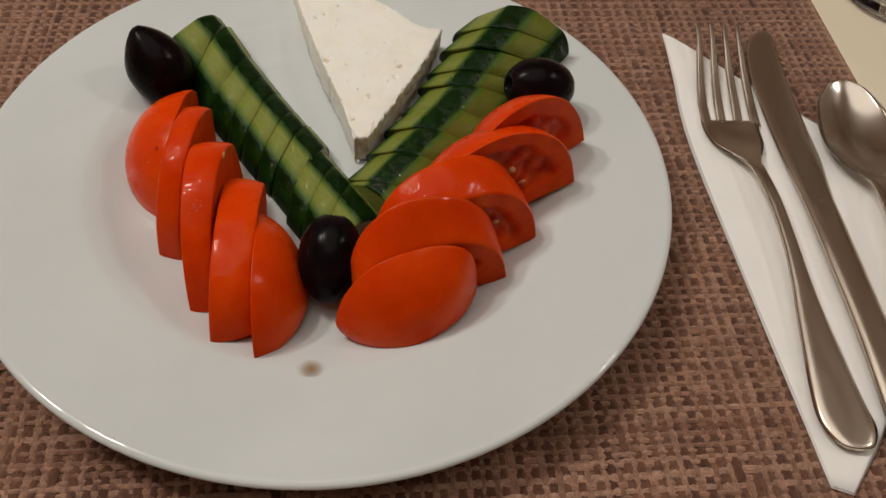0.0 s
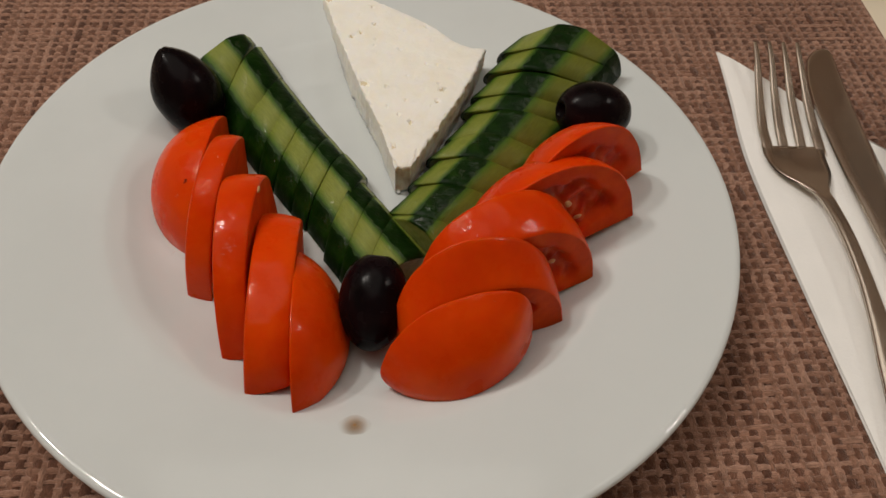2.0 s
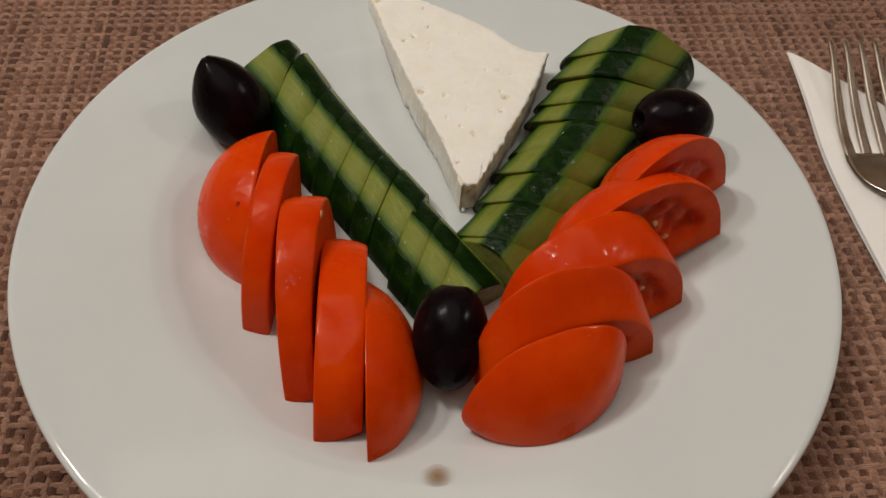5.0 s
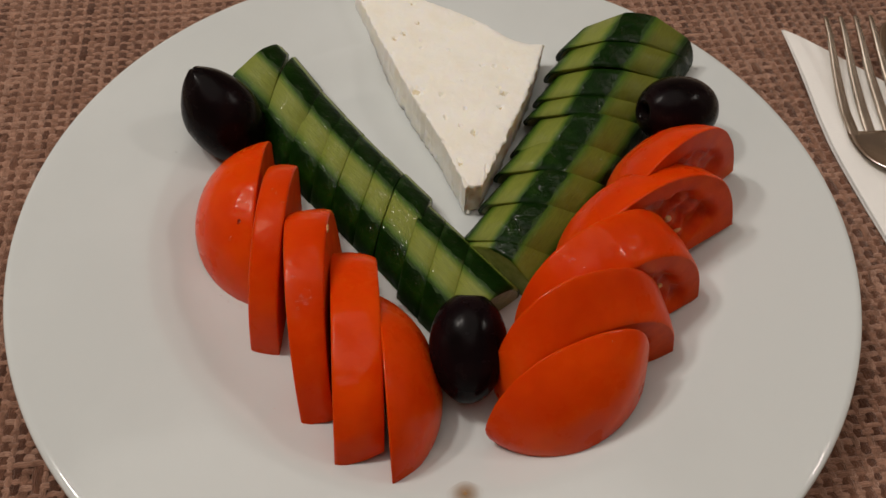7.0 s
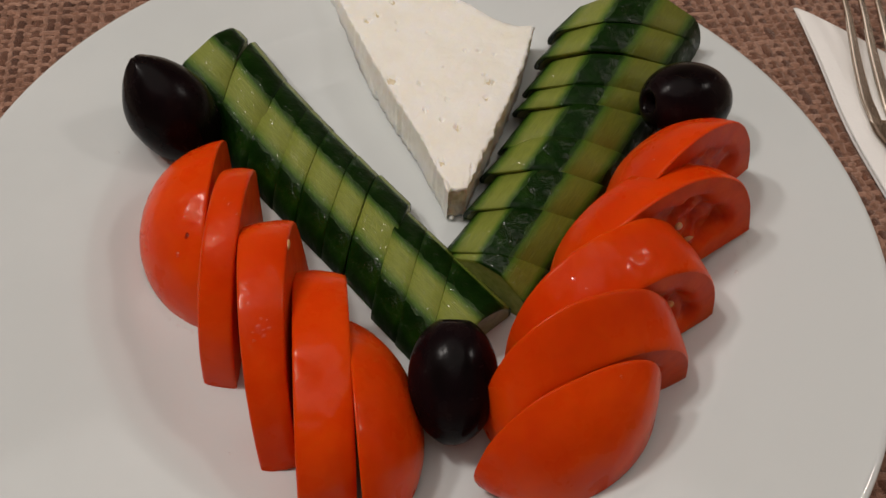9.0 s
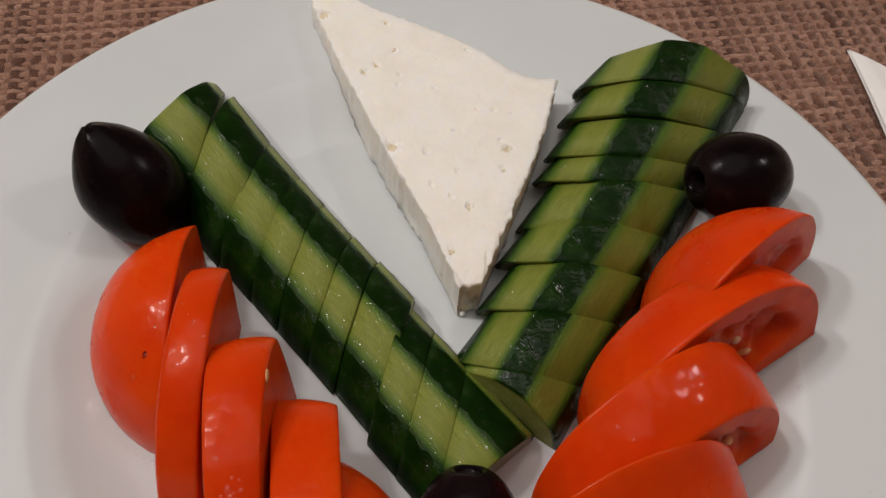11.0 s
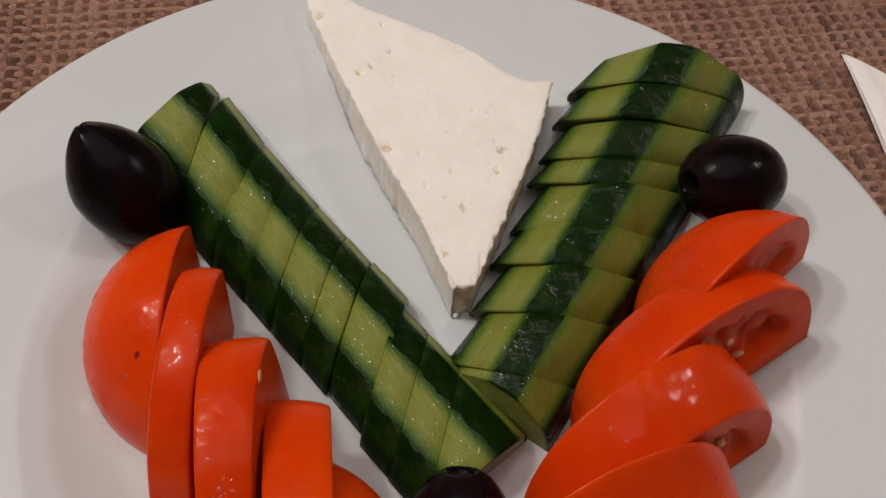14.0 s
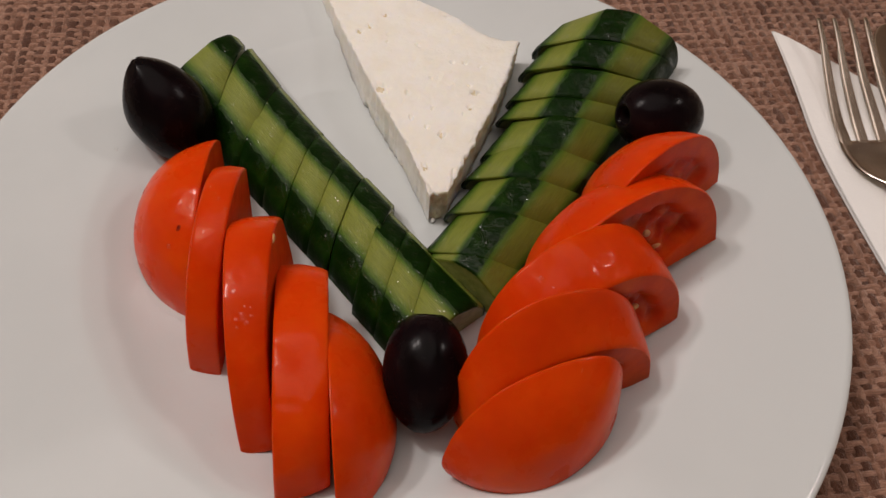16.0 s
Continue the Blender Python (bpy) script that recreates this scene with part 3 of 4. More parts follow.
    # seeds in the hollow of the face that shows
    for k in range(seeds):
        ang, wide, inner, outer, depth = cut[k % len(cut)]
        t = radians(ang + rng.uniform(-0.5, 0.5) * wide)
        f = inner + (outer - inner) * rng.uniform(0.25, 0.8)
        u = u1 if not caps[1] else u0
        sgn = -1 if u == u1 else 1
        dd = min(depth * 0.6, (u1 - u0) * 0.4) * 0.75
        kk = math.sqrt(max(0, 1 - (abs(u) / a) ** 2.2))
        bm = bmesh.new()
        bmesh.ops.create_uvsphere(bm, u_segments=10, v_segments=6, radius=1, matrix=pose((u - um + sgn * dd + lean * c * kk * f * math.sin(t)) / 1000, b * kk * f * (math.cos(t) + skew * math.sin(t)) / 1000, c * kk * f * math.sin(t) / 1000, rng.uniform(0, 180), rng.uniform(0, 60), 0) @ Matrix.Diagonal((0.0006, 0.0017, 0.0011, 1)))
        part("seed", bm, SEED, thing, "pale yellow seed")
    return thing


# ---------------------------------------------------------------- olives
def olive(label, centre, tip, length, radius, pointed, hole=True, seed=0):
    """A pitted olive; tip: the direction of its pointed end, the hole is at the other."""
    q = Vector(tip).to_track_quat("Z", "Y").to_matrix().to_4x4()
    prof, n = [], 40
    L = length / 2
    for k in range(n + 1):
        t = math.pi * k / n
        z = -math.cos(t)
        r = math.sin(t) ** 0.92
        if z > 0:
            r *= 1 - pointed * z * z
            z += 0.12 * pointed * z**4
        prof.append([r * radius, z * L])
    if hole:
        hr = 2.3
        prof = [p for p in prof if p[1] > 0 or p[0] > hr + 1.1]
        z0 = prof[0][1]
        prof = [[0.0, z0 + 9], [hr * 0.9, z0 + 8.6], [hr, z0 + 6], [hr, z0 + 2.2], [hr + 0.15, z0 + 0.9], [hr + 0.5, z0 + 0.15]] + prof
    thing = empty("olive", Matrix.Translation([v / 1000 for v in centre]) @ q, label, "olive", "black olives")
    pieces = [("skin", prof, OLIVE)]
    if hole:
        pieces = [("skin", prof[4:], OLIVE), ("pit_cavity", prof[:5], PIT)]
    for name, some, mat in pieces:
        bm = lathe([(max(0, r) / 1000, z / 1000) for r, z in some], 56)
        for v in bm.verts:
            p = v.co * 1000
            s = 1 + 0.025 * noise.noise(Vector((p.x * 0.09, p.y * 0.09, p.z * 0.07 + seed))) + 0.006 * noise.noise(p * 0.5 + Vector((seed, 0, 0)))
            # the pointed end is a little pinched and creased
            near = smoothstep(L * 0.7, L * 1.05, p.z)
            s *= 1 - 0.05 * near * abs(math.sin(2.5 * math.atan2(p.y, p.x) + seed))
            v.co = Vector((v.co.x * s, v.co.y * s, v.co.z * (1 + (s - 1) * 0.3)))
        part(name, bm, mat, thing)
    return thing


# ---------------------------------------------------------------- cheese
def cheese():
    """A wedge of white cheese: a grid over four corners, uneven, pitted, with crumbled edges."""
    left = [(8.3, 9.3), (-0.2, 29.8), (-8.0, 45.3), (-16.3, 63.3), (-22.8, 78.1), (-28.6, 92.5), (-32.3, 102.0), (-31.2, 107.5)]
    right = [(13.2, 10.2), (19.2, 25.5), (26.4, 43.0), (29.8, 53.0), (33.3, 64.5), (35.0, 71.5), (35.6, 73.2)]
    lefts, rights = spline(left, 16), spline(right, 16)
    N, M = 200, 100
    rng = random.Random(3)
    pits = [(rng.uniform(0.08, 0.92), rng.uniform(0.05, 0.97), rng.choice([0.4, 0.45, 0.5, 0.6, 0.8]), rng.uniform(0.5, 1.2)) for _ in range(16)]
    marks = [(-28.3, 96.0, 1.5), (-11.0, 93.6, 0.8), (-8.5, 83.3, 0.75), (-16.2, 74.8, 0.9), (-13.1, 77.8, 0.8), (18.1, 62.4, 0.55), (20.9, 49.8, 1.1),
             (19.8, 43.0, 0.75), (-8.1, 49.7, 1.6), (0.5, 48.3, 0.7), (6.7, 34.5, 0.6), (10.9, 31.6, 0.75), (1.8, 38.1, 0.6), (6.5, 18.6, 0.9)]

    def side_at(rows, t):
        f = t * (len(rows) - 1)
        i = min(int(f), len(rows) - 2)
        return Vector(rows[i]).lerp(Vector(rows[i + 1]), f - i)

    def point(a, t):
        p = side_at(lefts, t).lerp(side_at(rights, t), a)
        # the back edge runs a little hollow, with one corner drawn out
        p += Vector((0.35, 0.94)) * (3.2 * math.exp(-((a - 0.02) / 0.1) ** 2) - 2.8 * math.exp(-((a - 0.86) / 0.13) ** 2) + 0.7 * math.sin(math.pi * a) + 1.7 * math.exp(-((a - 1.0) / 0.05) ** 2)) * smoothstep(0.8, 1.0, t)
        return p

    def top(a, t, p):
        z = 22.3 + 3.6 * (p.y - 10) / 98
        z += 0.3 * noise.noise(Vector((p.x * 0.06, p.y * 0.06, 0))) + 0.12 * noise.noise(Vector((p.x * 0.3, p.y * 0.3, 4))) + 0.06 * noise.noise(Vector((p.x * 0.9, p.y * 0.9, 9)))
        for c, r, dep in holes:
            d = (c - p).length
            if d < 2.2 * r and d * (1 + 0.8 * noise.noise(Vector((p.x * 1.4, p.y * 1.4, 2)))) < 1.2 * r:
                z -= dep * smoothstep(1.2, 0.85, d / r * (1 + 0.8 * noise.noise(Vector((p.x * 1.4, p.y * 1.4, 2)))))
        return z

    holes = [(point(pa, pt), r * 0.7, dep * 1.1) for pa, pt, r, dep in pits] + [(Vector((x, y)), r, 0.9) for x, y, r in marks]
    rows = []
    for k in range(N + 1):
        t = k / N
        row = []
        for j in range(M + 1):
            a = j / M
            p = point(a, t)
            edge = min(a, 1 - a) * (6 + 70 * t)
            edge = min(edge, t * 105, (1 - t) * 105)
            rough = 1.15 if a > 0.98 or t > 0.98 else 1.0
            jag = rough * 0.5 * noise.noise(Vector((p.x * 0.5, p.y * 0.5, 11))) + rough * 0.2 * noise.noise(Vector((p.x * 0.9, p.y * 0.9, 5)))
            q = p.copy()
            if edge < 0.3:
                out = Vector((-0.9, -0.4)) if a < 0.02 else Vector((0.95, -0.3)) if a > 0.98 else Vector((0.45, 0.9)) if t > 0.5 else Vector((0.2, -1))
                q += out * jag
            chip = max(0, noise.noise(Vector((p.x * 0.45, p.y * 0.45, 7))) - 0.05) * 4
            z = top(a, t, p) - smoothstep(0.5 + 0.8 * chip, 0.0, edge) * (0.1 + 0.4 * chip)
            row.append((q.x / 1000, q.y / 1000, z / 1000))
        rows.append(row)
    verts, faces = grid_mesh(rows)
    # sides, going round the edge
    w = M + 1
    loop = [(0, j) for j in range(M + 1)] + [(k, M) for k in range(1, N + 1)] + [(N, j) for j in range(M - 1, -1, -1)] + [(k, 0) for k in range(N - 1, 0, -1)]
    prev = [k * w + j for k, j in loop]
    mats = [0] * len(faces)
    STEPS = 12
    cx, cy = 6.0, 60.0
    for s in range(1, STEPS + 1):
        cur = []
        for idx, (k, j) in zip([k * w + j for k, j in loop], loop):
            x, y, z = [v * 1000 for v in verts[idx]]
            base = max(plate_z(x, y), 10.0) + 0.15
            f = s / STEPS
            nn = 0.7 * noise.noise(Vector((x * 0.35, y * 0.35, f * 6))) + 0.45 * noise.noise(Vector((x * 0.8, y * 0.8, f * 14)))
            ex, ey = x - cx, y - cy
            ln = math.hypot(ex, ey)
            bulge = nn * (0.3 + 0.9 * f if j == 0 else 0.8) - 0.4 * f + (0.8 * f if j == 0 else 0.0)
            x2, y2 = x + ex / ln * bulge, y + ey / ln * bulge
            cur.append(len(verts))
            verts.append((x2 / 1000, y2 / 1000, (z + (base - z) * f) / 1000))
        m = len(loop)
        for q in range(m):
            faces.append((prev[q], prev[(q + 1) % m], cur[(q + 1) % m], cur[q]))
            k, j = loop[q]
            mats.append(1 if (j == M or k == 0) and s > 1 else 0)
        prev = cur
    faces.append(tuple(prev))
    mats.append(0)
    wedge = empty("cheese_wedge", pose(0, 0, 0), "wedge of white crumbly cheese with a tan cut side", "cheese")
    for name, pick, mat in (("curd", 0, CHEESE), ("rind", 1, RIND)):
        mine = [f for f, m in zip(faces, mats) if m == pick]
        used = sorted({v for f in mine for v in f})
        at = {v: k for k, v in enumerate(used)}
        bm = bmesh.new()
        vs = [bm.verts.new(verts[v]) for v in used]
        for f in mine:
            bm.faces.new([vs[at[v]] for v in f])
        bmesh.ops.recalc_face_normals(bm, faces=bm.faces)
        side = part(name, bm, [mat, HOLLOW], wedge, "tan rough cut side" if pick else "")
        # yellowish pits
        for p in side.data.polygons:
            if abs(p.normal.z) > 0.1 and any(r > 0.7 and (c - p.center.xy * 1000).length < r * 0.8 for c, r, _ in holes):
                p.material_index = 1
    for k, (x, y, z, r) in enumerate(((14.8, 10.2, 11.0, 0.8), (9.6, 9.0, 10.4, 0.7), (30.0, 49.0, 11.0, 0.6))):
        bm = bmesh.new()
        bmesh.ops.create_icosphere(bm, subdivisions=2, radius=r / 1000)
        for v in bm.verts:
            v.co *= 1 + 0.35 * noise.noise(v.co * 1500 + Vector((k, 0, 0)))
        c = part("crumb", bm, CHEESE, wedge)
        c.location = (x / 1000, y / 1000, (z) / 1000)
    return wedge


# ---------------------------------------------------------------- cutlery
def spline(stations, n):
    """Catmull-Rom through rows of numbers, the first of which is the place along the way."""
    rows = []
    for i in range(len(stations) - 1):
        p = [stations[max(0, i - 1)], stations[i], stations[i + 1], stations[min(len(stations) - 1, i + 2)]]
        for k in range(n):
            t = k / n
            rows.append([0.5 * (2 * b + (c - a) * t + (2 * a - 5 * b + 4 * c - d) * t * t + (3 * b - a - 3 * c + d) * t**3) for a, b, c, d in zip(*p)])
    rows.append(list(stations[-1]))
    return rows


def blade_mesh(stations, n=5, dish=True):
    """A long metal form from stations (y, x, half width, z, thickness, dish), in mm, with rounded sides."""
    SEC = 13
    rows = []
    for y, x, hw, z, th, dip in spline(stations, n):
        hw, th = max(hw, 0.05), max(th, 0.05)
        sec = []
        for k in range(SEC):
            f = -1 + 2 * k / (SEC - 1)
            sec.append((x + hw * f, y, z + dip * (f * f - 1) + th / 2 * (1 - abs(f) ** 6)))
        for k in range(SEC):
            f = 1 - 2 * k / (SEC - 1)
            sec.append((x + hw * f * 0.985, y, z + dip * (f * f - 1) - th / 2 * (1 - abs(f) ** 6)))
        sec.append(sec[0])
        rows.append([tuple(v / 1000 for v in p) for p in sec])
    verts, faces = grid_mesh(rows)
    w = len(rows[0])
    faces.append(tuple(range(w - 1))[::-1])
    faces.append(tuple((len(rows) - 1) * w + k for k in range(w - 1)))
    bm = bmesh.new()
    vs = [bm.verts.new(v) for v in verts]
    for f in faces:
        bm.faces.new([vs[k] for k in f])
    bmesh.ops.remove_doubles(bm, verts=bm.verts, dist=1e-6)
    bmesh.ops.recalc_face_normals(bm, faces=bm.faces)
    return bm


def fork(m):
    f = empty("fork", m, "stainless steel dinner fork lying on the folded napkin", "fork")
    part("handle", blade_mesh([(-204, -0.6, 1.2, 3.2, 1.2, 0), (-202.5, -0.8, 5.6, 3.2, 2.0, 0), (-196, -1.6, 8.9, 3.3, 2.2, 0), (-186, -2.6, 8.5, 3.5, 2.3, 0), (-157, -2.3, 5.5, 4.4, 2.4, 0),
                               (-140, -1.8, 3.8, 5.2, 2.6, 0), (-122, -1.4, 2.9, 6.0, 2.8, 0), (-103, -2.0, 2.7, 6.6, 3.0, 0), (-88, -3.4, 2.8, 6.1, 2.8, 0), (-82, -4.2, 3.6, 5.2, 2.4, 0.2),
                               (-76, -5.2, 6.6, 4.2, 2.0, 0.7), (-69, -6.4, 10.6, 2.9, 1.7, 1.2), (-61, -7.0, 11.9, 2.2, 1.6, 1.4), (-55.5, -6.8, 12.2, 2.3, 1.4, 1.3), (-54.6, -6.8, 12.1, 2.2, 0.5, 1.3)]), STEEL, f)
    for x0, x1 in ((-10.4, -9.0), (-3.6, -3.0), (3.6, 3.0), (10.4, 9.0)):
        part("tine", blade_mesh([(-58, x0 - 6.2, 2.3, 0.7 + 1.3 * (x0 / 12.6) ** 2, 1.0, 0), (-52, x0 - 6.0, 2.2, 1.4 + 1.1 * (x0 / 12.6) ** 2, 1.5, 0), (-44, x0 - 5.7, 2.1, 2.8, 1.8, 0), (-29, (x0 + x1) / 2 - 4.8, 1.8, 5.6, 1.8, 0), (-12, x1 - 3.6, 1.35, 10.0, 1.6, 0), (-4, x1 - 3.2, 0.95, 12.0, 1.1, 0), (-2.8, x1 - 3.2, 0.35, 12.3, 0.5, 0)]), STEEL, f)


def knife(m):
    k = empty("knife", m, "stainless steel table knife with a smooth blade", "knife")
    part("blade", blade_mesh([(0, 2.8, 0.6, 2.6, 0.6, 0), (-2, 1.6, 4.0, 2.6, 0.9, 0), (-8, -0.6, 6.2, 2.6, 1.1, 0), (-20, -2.6, 7.6, 2.6, 1.3, 0), (-36, -3.8, 8.3, 2.6, 1.5, 0), (-60, -4.0, 8.2, 2.8, 1.7, 0), (-82, -3.6, 8.0, 3.2, 2.2, 0), (-96, -3.6, 7.2, 3.4, 2.6, 0), (-107, -3.6, 6.6, 3.6, 3.0, 0), (-108.5, -3.6, 6.5, 3.6, 2.9, 0), (-113, -3.5, 4.5, 3.6, 1.2, 0)]), STEEL, k)
    part("handle", blade_mesh([(-105, -3.6, 5.0, 3.6, 1.6, 0), (-106.5, -3.6, 6.4, 3.6, 2.8, 0), (-110, -3.5, 6.6, 3.7, 3.2, 0), (-130, -3.1, 6.6, 4.0, 3.6, 0), (-165, -2.4, 6.6, 4.0, 3.8, 0), (-205, -2, 7.8, 4.0, 3.8, 0), (-216, -2, 7.4, 4.0, 3.4, 0), (-220, -2, 5, 4.0, 2.8, 0), (-221.5, -2, 1.0, 4.0, 1.2, 0)]), STEEL, k)


def spoon(m):
    s = empty("spoon", m, "polished stainless steel spoon beside the knife", "spoon")
    part("bowl", blade_mesh([(0, 0, 0.6, 8.6, 0.7, 0.0), (-2, 0, 6.5, 8.3, 1.2, 1.2), (-7, 0, 10.6, 8.0, 1.3, 3.0), (-16, 0, 14.6, 7.6, 1.3, 5.0), (-28, 0, 16.6, 7.4, 1.3, 6.0), (-40, 0, 16.0, 7.4, 1.3, 5.2), (-50, 0, 11.6, 7.6, 1.4, 3.2), (-56, 0, 7.0, 8.2, 1.8, 1.4), (-60, 0, 4.4, 9.0, 2.2, 0.2)], 8), POLISHED, s)
    part("handle", blade_mesh([(-59, 0, 4.4, 8.9, 2.2, 0.2), (-66, 0, 3.3, 10.0, 2.8, 0), (-85, 0, 3.1, 11.4, 2.8, 0), (-120, 0, 4.4, 9.4, 2.6, 0), (-155, 0, 7.6, 5.4, 2.4, 0), (-180, 0, 9.2, 3.8, 2.4, 0), (-192, 0, 8.4, 3.4, 2.2, 0), (-197, 0, 1.2, 3.4, 1.2, 0)]), STEEL, s)


def napkin():
    """A paper napkin folded to a triangle, its layers a little apart, one corner lifted."""
    n = empty("napkin", pose(0, 0, 0), "white paper napkin folded to a triangle under the cutlery", "napkin")
    for layer in range(2):
        k = 0.3 * layer
        side = spline([(135.2 + k, 112.6 - 2 * k), (137.6 + k, 86.0), (141.2 + k, 45.0), (154.4 + k, -26.5), (169.2 + k * 0.6, -101.7 + k)], 10)
        a, c, b2 = Vector(side[0]), Vector((258, 17)), Vector((176.0 - 0.4 * k, -103.6 + k))
        N = len(side) - 1
        rows = []
        for top in (1, -1):
            for i in (range(N + 1) if top > 0 else range(N, -1, -1)):
                t = i / N
                p0 = Vector(side[i])
                p1 = a.lerp(c, t / 0.55) if t < 0.55 else c.lerp(b2, (t - 0.55) / 0.45)
                row = []
                for j in range(19):
                    f = (j / 18) ** 1.6
                    p = p0.lerp(p1, f)
                    lift = 3.4 * smoothstep(70, 0, (p - a).length)
                    puff = 0.5 * (1 - math.exp(-f * (p1 - p0).length / 2.2)) * smoothstep(1.0, 0.96, f)
                    z = 0.45 + layer * 0.85 + lift + top * puff + 0.35 * noise.noise(Vector((p.x * 0.025, p.y * 0.025, layer))) + 0.12 * noise.noise(Vector((p.x * 0.1, p.y * 0.1, layer + 5)))
                    row.append((p.x / 1000, p.y / 1000, z / 1000))
                rows.append(row)
        verts, faces = grid_mesh(rows)
        bm = bmesh.new()
        vs = [bm.verts.new(v) for v in verts]
        for f in faces:
            bm.faces.new([vs[q] for q in f])
        bmesh.ops.remove_doubles(bm, verts=bm.verts, dist=1e-6)
        bmesh.ops.recalc_face_normals(bm, faces=bm.faces)
        part("folded_layer", bm, NAPKIN, n)


def wine_glass():
    prof = [(0, 0.6), (30, 0.6), (33.5, 0.9), (34.2, 1.7), (33.4, 2.5), (26, 3.4), (14, 5.2), (6, 8.5), (4.2, 14), (4.0, 60), (4.6, 72), (9, 79), (20, 88), (30, 102), (34.5, 122), (33, 148), (29.5, 172), (28.9, 172.6), (28.3, 172),
            (31.8, 148), (33.2, 122), (28.8, 103), (19, 89.5), (8, 81), (0, 79)]
    ob = part("wine_glass", lathe([(r / 1000, z / 1000) for r, z in prof], 72), GLASS)
    ob.location = (0.2655, 0.1735, -0.0022)
    return tagged(ob, "clear stemmed wine glass standing on the table", "glass")


# ---------------------------------------------------------------- the setting of the table
plate()
cheese()

cl = (-7.0, -5.8, 0)      # axis foot of one cucumber
shL = [(-0.8, 1, 0), (-0.9, 1, 0), (-1.0, 1.5, 0), (0.9, 0, 0), (0.3, 0, 0), (0.1, 0.5, 0), (0, 0, 0.2), (-0.1, 0, 0.3), (-0.6, 0, 0.6), (-1.8, 6.5, 0.8)]
cucumber("half round slice of striped peeled green cucumber on the plate", cl, (-0.64, 0.77), [-33, -21, -10, 0, 13.5, 23, 35, 45.5, 59, 76, 88],
         [0.0] + [0.72] * 9 + [0.12], [-0.1] * 11, lambda s: 14.1 + 0.016 * max(0, s - 15), BANDS_L, FLESH_L, CUKE_SKIN, "slices of one cucumber", shL, 0.1)
cr = (0.87 * 23.4, -0.5 * 23.4, 0)
shR = [(0.6, 0, 0), (0.5, -1, 0), (0.3, -2, 0.1), (-0.7, -2, 0.2), (-0.6, -1, 0.3), (-2.1, -2, 0.4), (-2.2, -1, 0.5), (-2.8, -1, 0.6), (-3.0, 0, 0.7)]
cucumber("half round slice of striped peeled green cucumber beside the cheese", cr, (0.5, 0.87), [-5, 5, 21.8, 36.4, 49.7, 64.8, 72.7, 83.7, 94.6, 99],
         [-0.1, 0.3] + [0.44] * 7 + [0.35], [0.06] + [-0.42] * 8 + [0.06], lambda s: 13.9 + 0.066 * s, BANDS_R, FLESH_R, CUKE_SKIN_WET, "slices of another cucumber", shR, 0.6, 0.075)

GL, GR = "slices of one tomato half", "slices of another tomato half"
WIDE = [(66, 56, 0.1, 0.8, 5.0)]
NICHE = [(48, 40, 0.28, 0.78, 4.5), (124, 22, 0.3, 0.7, 3.0)]
CRACK = [(36, 6, 0.46, 0.74, 3.0)]
SHALLOW = [(58, 46, 0.2, 0.78, 3.2)]
end_slice = tomato_slice("rounded end slice of red tomato beside an olive", GL, (-63.0, -0.9), 90.6, -34.13, -12.7, lean=-0.22, roll=14.5, a=34.13, b=29.0, c=29.4, skew=0.04, lift=0.2, blunt=0.83, nod=0.6, seed=1, chop=36)
tomato_slice("thin slice of red tomato with glossy skin", GL, (-46.9, -17.3), 88.5, -10.25, -2.13, lean=-0.04, roll=4.8, a=33.03, b=26.9, c=32.5, skew=0.16, lift=0, blunt=0.78, nod=1.3, seed=2, chop=46)
tomato_slice("thick slice of red tomato with glossy skin", GL, (-31.6, -38.0), 96.7, -6.33, 6.89, lean=-0.05, roll=0.5, a=32.66, b=27.5, c=32.7, skew=0.29, lift=0.1, blunt=0.84, nip=4.5, nod=-1.3, seed=3, chop=46)
tomato_slice("thick slice of red tomato with glossy skin", GL, (-21.7, -48.7), 96.5, 1.6, 14.3, lean=0.13, roll=-5.0, a=32.96, b=29.8, c=26.6, skew=0.15, lift=0.1, blunt=0.81, nod=-1.7, seed=4, chop=46)
tomato_slice("rounded end slice of red tomato beside an olive", GL, (-5.7, -57.0), 97.4, 15.98, 31.3, lean=0.08, roll=-5.0, a=31.3, b=30.0, c=30.0, skew=0.08, lift=0.2, blunt=0.84, nod=-0.4, seed=5)

tomato_slice("rounded end slice of red tomato resting against an olive", GR, (67.2, 13.2), 39.8, -32.0, -10.54, lean=-0.07, roll=-1.4, a=32.0, b=27.8, c=37.0, skew=-0.1, lift=1.7, blunt=0.84, nod=-0.7, seed=11, cut=SHALLOW)
tomato_slice("slice of red tomato with an open seed hollow", GR, (60.6, -9.9), 30.6, -16.38, -2.04, lean=0.02, roll=-13.8, a=31.12, b=30.5, c=31.9, skew=-0.0, lift=1.1, blunt=0.82, nod=-1.1, seed=12, cut=WIDE, seeds=2)
tomato_slice("slice of red tomato with an open seed hollow", GR, (49.4, -32.8), 31.9, -5.2, 8.6, lean=-0.05, roll=-5.6, a=32.5, b=28.8, c=36.4, skew=-0.09, lift=1.9, blunt=0.8, nod=-3.0, drop=0.16, seed=13, cut=NICHE, seeds=2)
tomato_slice("slice of red tomato with a small crack in its flesh", GR, (41.7, -48.4), 24.4, 0.89, 9.88, lean=0.11, roll=-12.0, a=34.33, b=26.3, c=38.2, skew=-0.18, lift=1.5, blunt=0.69, nod=-5.1, drop=0.32, seed=14, cut=CRACK)
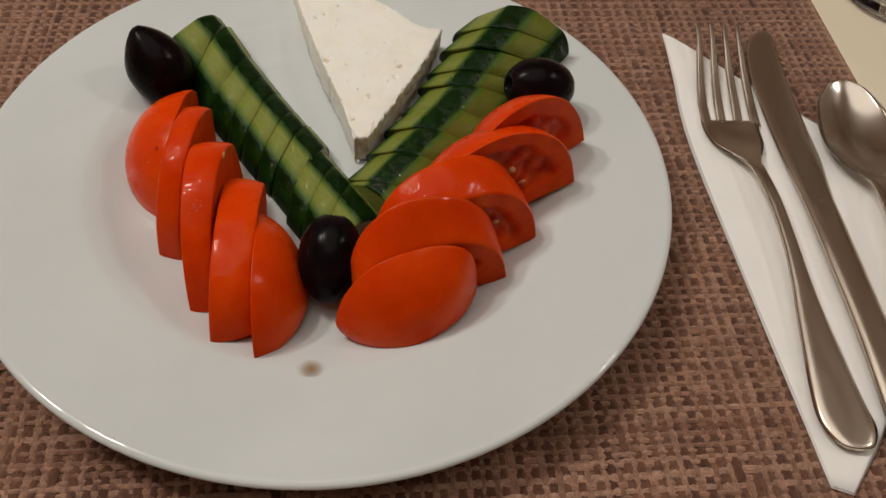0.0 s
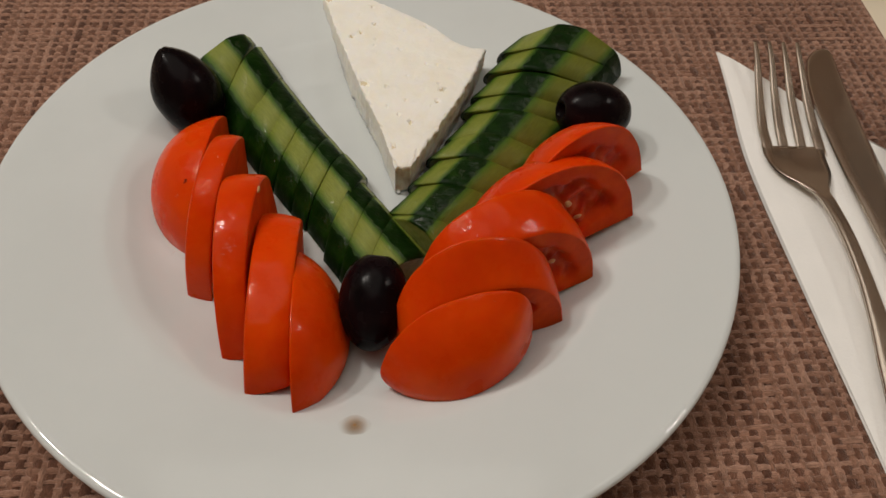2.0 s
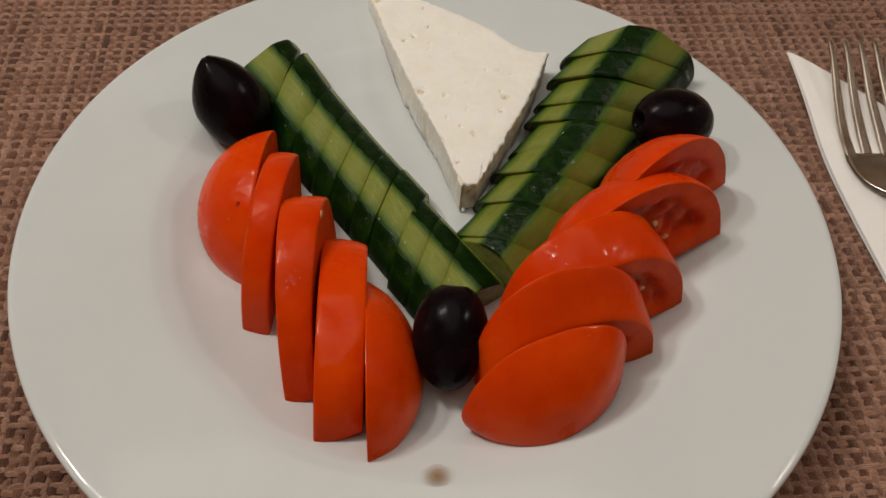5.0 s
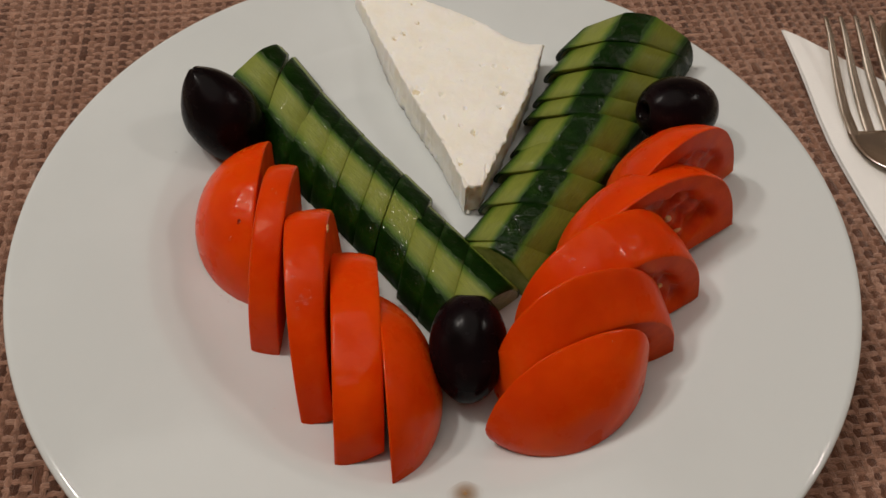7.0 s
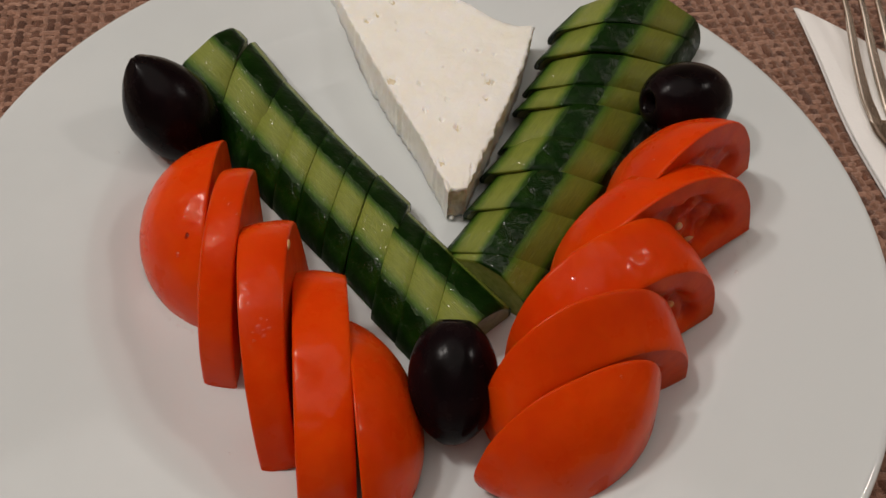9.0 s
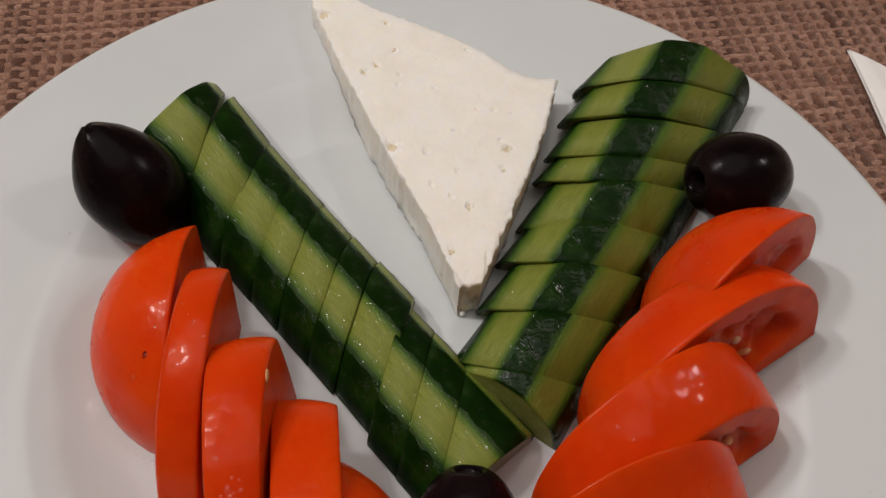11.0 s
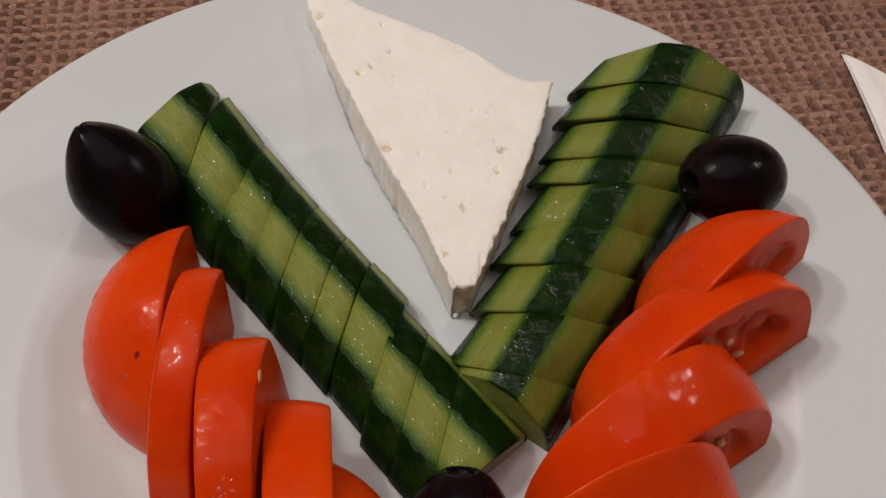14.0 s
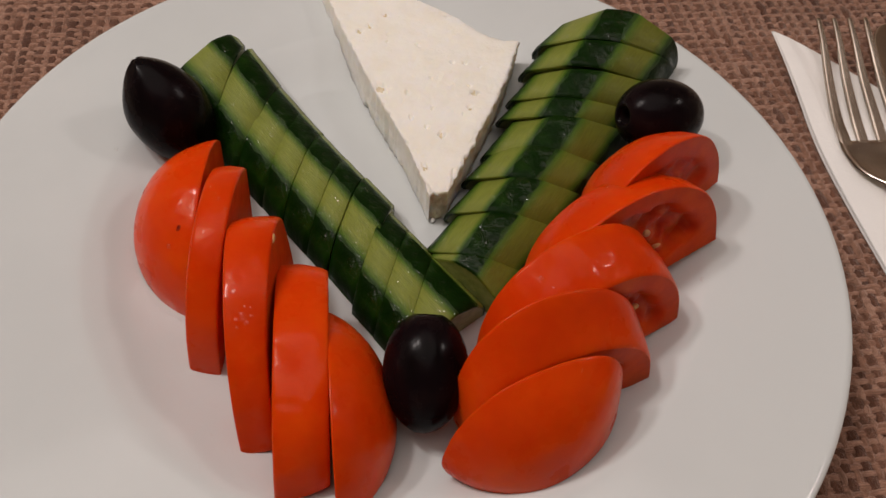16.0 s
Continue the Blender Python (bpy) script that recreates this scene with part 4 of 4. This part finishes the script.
tomato_slice("large rounded end slice of red tomato", GR, (37.0, -67.0), 23.2, 15.37, 28.02, lean=-0.09, roll=-5.4, a=28.02, b=28.4, c=31.0, skew=0.14, lift=1.3, blunt=0.56, nod=5.2, tuck=0.13, seed=15, cut=CRACK)

olive("black olive with a pointed end beside the cucumber", (-69.4, 34.0, 25.6), (-0.42, 0.22, 0.88), 33.5, 12.0, 0.34, seed=1)
olive("black pitted olive lying with its hole open", (75.2, 35.6, 31.6), (0.85, 0.3, -0.22), 28, 10.8, 0.1, seed=2)
olive("black olive leaning on the end of the cucumber", (8.4, -49, 24.5), (0.0, -0.8, -0.55), 29, 10.4, 0.12, seed=3)

bm = lathe([(0.0, 0.25), (2.2, 0.24), (3.2, 0.15), (3.8, 0.02), (4.0, -0.1)], 32)
for v in bm.verts:
    v.co.x *= 1.4
    v.co.y *= 0.92
    v.co *= 0.00082 * (1 + 0.1 * noise.noise(v.co * 0.4))
drop = tagged(part("sauce_drop", bm, SAUCE), "small drop of brown sauce on the rim", "drop")
drop.matrix_basis = pose(0.0077, -0.0859, 0.01715, 3, 0, 8)

napkin()


def along(tip, end, z):
    d = Vector(end) - Vector(tip)
    return pose(tip[0] / 1000, tip[1] / 1000, z / 1000, 0, 0, math.degrees(math.atan2(d.x, -d.y)))


fork(along((160.2, 113.0), (179.8, -90.0), 1.3))
knife(along((180.5, 121), (201, -95), 1.2))
spoon(along((210.5, 84), (209.8, -100), 0.6))
wine_glass()
place_mat()

# ---------------------------------------------------------------- drops of water and a stray seed
WATER, wn, wl, wb = material("clear_water")
wn.remove(wb)
clear, shine, both = [wn.new(k) for k in ("ShaderNodeBsdfTransparent", "ShaderNodeBsdfGlossy", "ShaderNodeMixShader")]
shine.inputs["Roughness"].default_value = 0.06
both.inputs[0].default_value = 0.09
wl.new(clear.outputs[0], both.inputs[1])
wl.new(shine.outputs[0], both.inputs[2])
wl.new(both.outputs[0], wn["Material Output"].inputs["Surface"])

bpy.context.view_layer.update()
depsgraph = bpy.context.evaluated_depsgraph_get()


def rest(x, y):
    """The surface under a place, and its normal."""
    hit, at, normal, _, _, _ = scene.ray_cast(depsgraph, Vector((x / 1000, y / 1000, 0.12)), Vector((0, 0, -1)))
    return (at, normal) if hit else (Vector((x / 1000, y / 1000, 0.02)), Vector((0, 0, 1)))


rng = random.Random(21)
SPOTS = [(-34.5, -44.3, 0.8), (-37.0, -39.5, 0.6), (-33.2, -46.0, 0.6), (-35.3, -47.0, 0.5), (-33.9, -42.6, 0.45), (-32.2, -44.4, 0.5), (-33.4, -44.9, 0.4), (-35.6, -45.4, 0.45), (-34.2, -45.4, 0.5), (-32.6, -42.8, 0.35), (-58.4, -17.6, 0.8), (-55.8, -14.4, 0.5), (-50.8, -24.2, 0.5),
         (-47.5, -8.0, 0.45), (34.2, -34.4, 0.6), (43.2, -55.1, 0.45), (53.6, -2.8, 0.6), (57.5, 1.5, 0.45), (37, -36.5, 0.4), (84.3, -12.3, 0.7), (89.1, -2.9, 0.4), (92.7, -36.3, 0.3), (-60.5, -26.9, 0.6), (-58.7, -27.6, 0.45), (-56.8, -28.5, 0.6), (-62.8, -25.3, 0.5),
         (-84.5, 25.2, 0.6), (84.9, -7.0, 0.35), (-42.5, -61.9, 0.4), (67.7, -50.6, 0.3), (-54.2, -9.5, 0.4), (-44.5, -12.5, 0.5), (-42.4, -15.5, 0.45), (-45.8, -10.8, 0.35)]
at_spots = [(rest(x, y), r) for x, y, r in SPOTS]
seed_at = rest(-29.8, -23.0)
mark_spots = [(rest(x, y), r) for x, y, r in ((-56.0, -14.4, 1.0),)]
for (at, normal), r in at_spots:
    bm = lathe([(0.0, 0.55), (0.45, 0.5), (0.75, 0.36), (0.95, 0.15), (1.0, -0.05)], 14)
    for v in bm.verts:
        v.co *= r / 1000
        v.co *= 1 + 0.12 * noise.noise(v.co * 1500)
    d = tagged(part("water_drop", bm, WATER), "tiny clear drop of water", "drop", "water drops")
    d.matrix_basis = Matrix.Translation(at) @ normal.to_track_quat("Z", "Y").to_matrix().to_4x4() @ Matrix.Diagonal((rng.uniform(0.9, 1.4), 1, 1, 1))
bm = bmesh.new()
bmesh.ops.create_uvsphere(bm, u_segments=16, v_segments=8, radius=0.001, matrix=Matrix.Diagonal((1.5, 0.8, 0.4, 1)))
for v in bm.verts:
    v.co.y *= 1 - 0.25 * v.co.x / 0.0019
seed = tagged(part("tomato_seed", bm, SEED), "pale tomato seed stuck on the skin", "seed")
seed.matrix_basis = Matrix.Translation(seed_at[0]) @ seed_at[1].to_track_quat("Z", "Y").to_matrix().to_4x4() @ pose(0, 0, 0, 0, 0, 8)

# dark blemishes in the skin of one end slice
for (at, normal), r in mark_spots:
    bm = lathe([(0.0, 0.06), (0.5, 0.06), (0.85, 0.04), (1.0, -0.03)], 16)
    for v in bm.verts:
        v.co.x *= 0.55
        v.co *= r / 1000 * (1 + 0.35 * noise.noise(v.co * 1.4 + Vector((r * 7, 0, 0))))
    mark = part("blemish", bm, BRUISE, end_slice, "dark red blemish")
    mark.matrix_basis = end_slice.matrix_world.inverted() @ Matrix.Translation(at) @ normal.to_track_quat("Z", "Y").to_matrix().to_4x4()
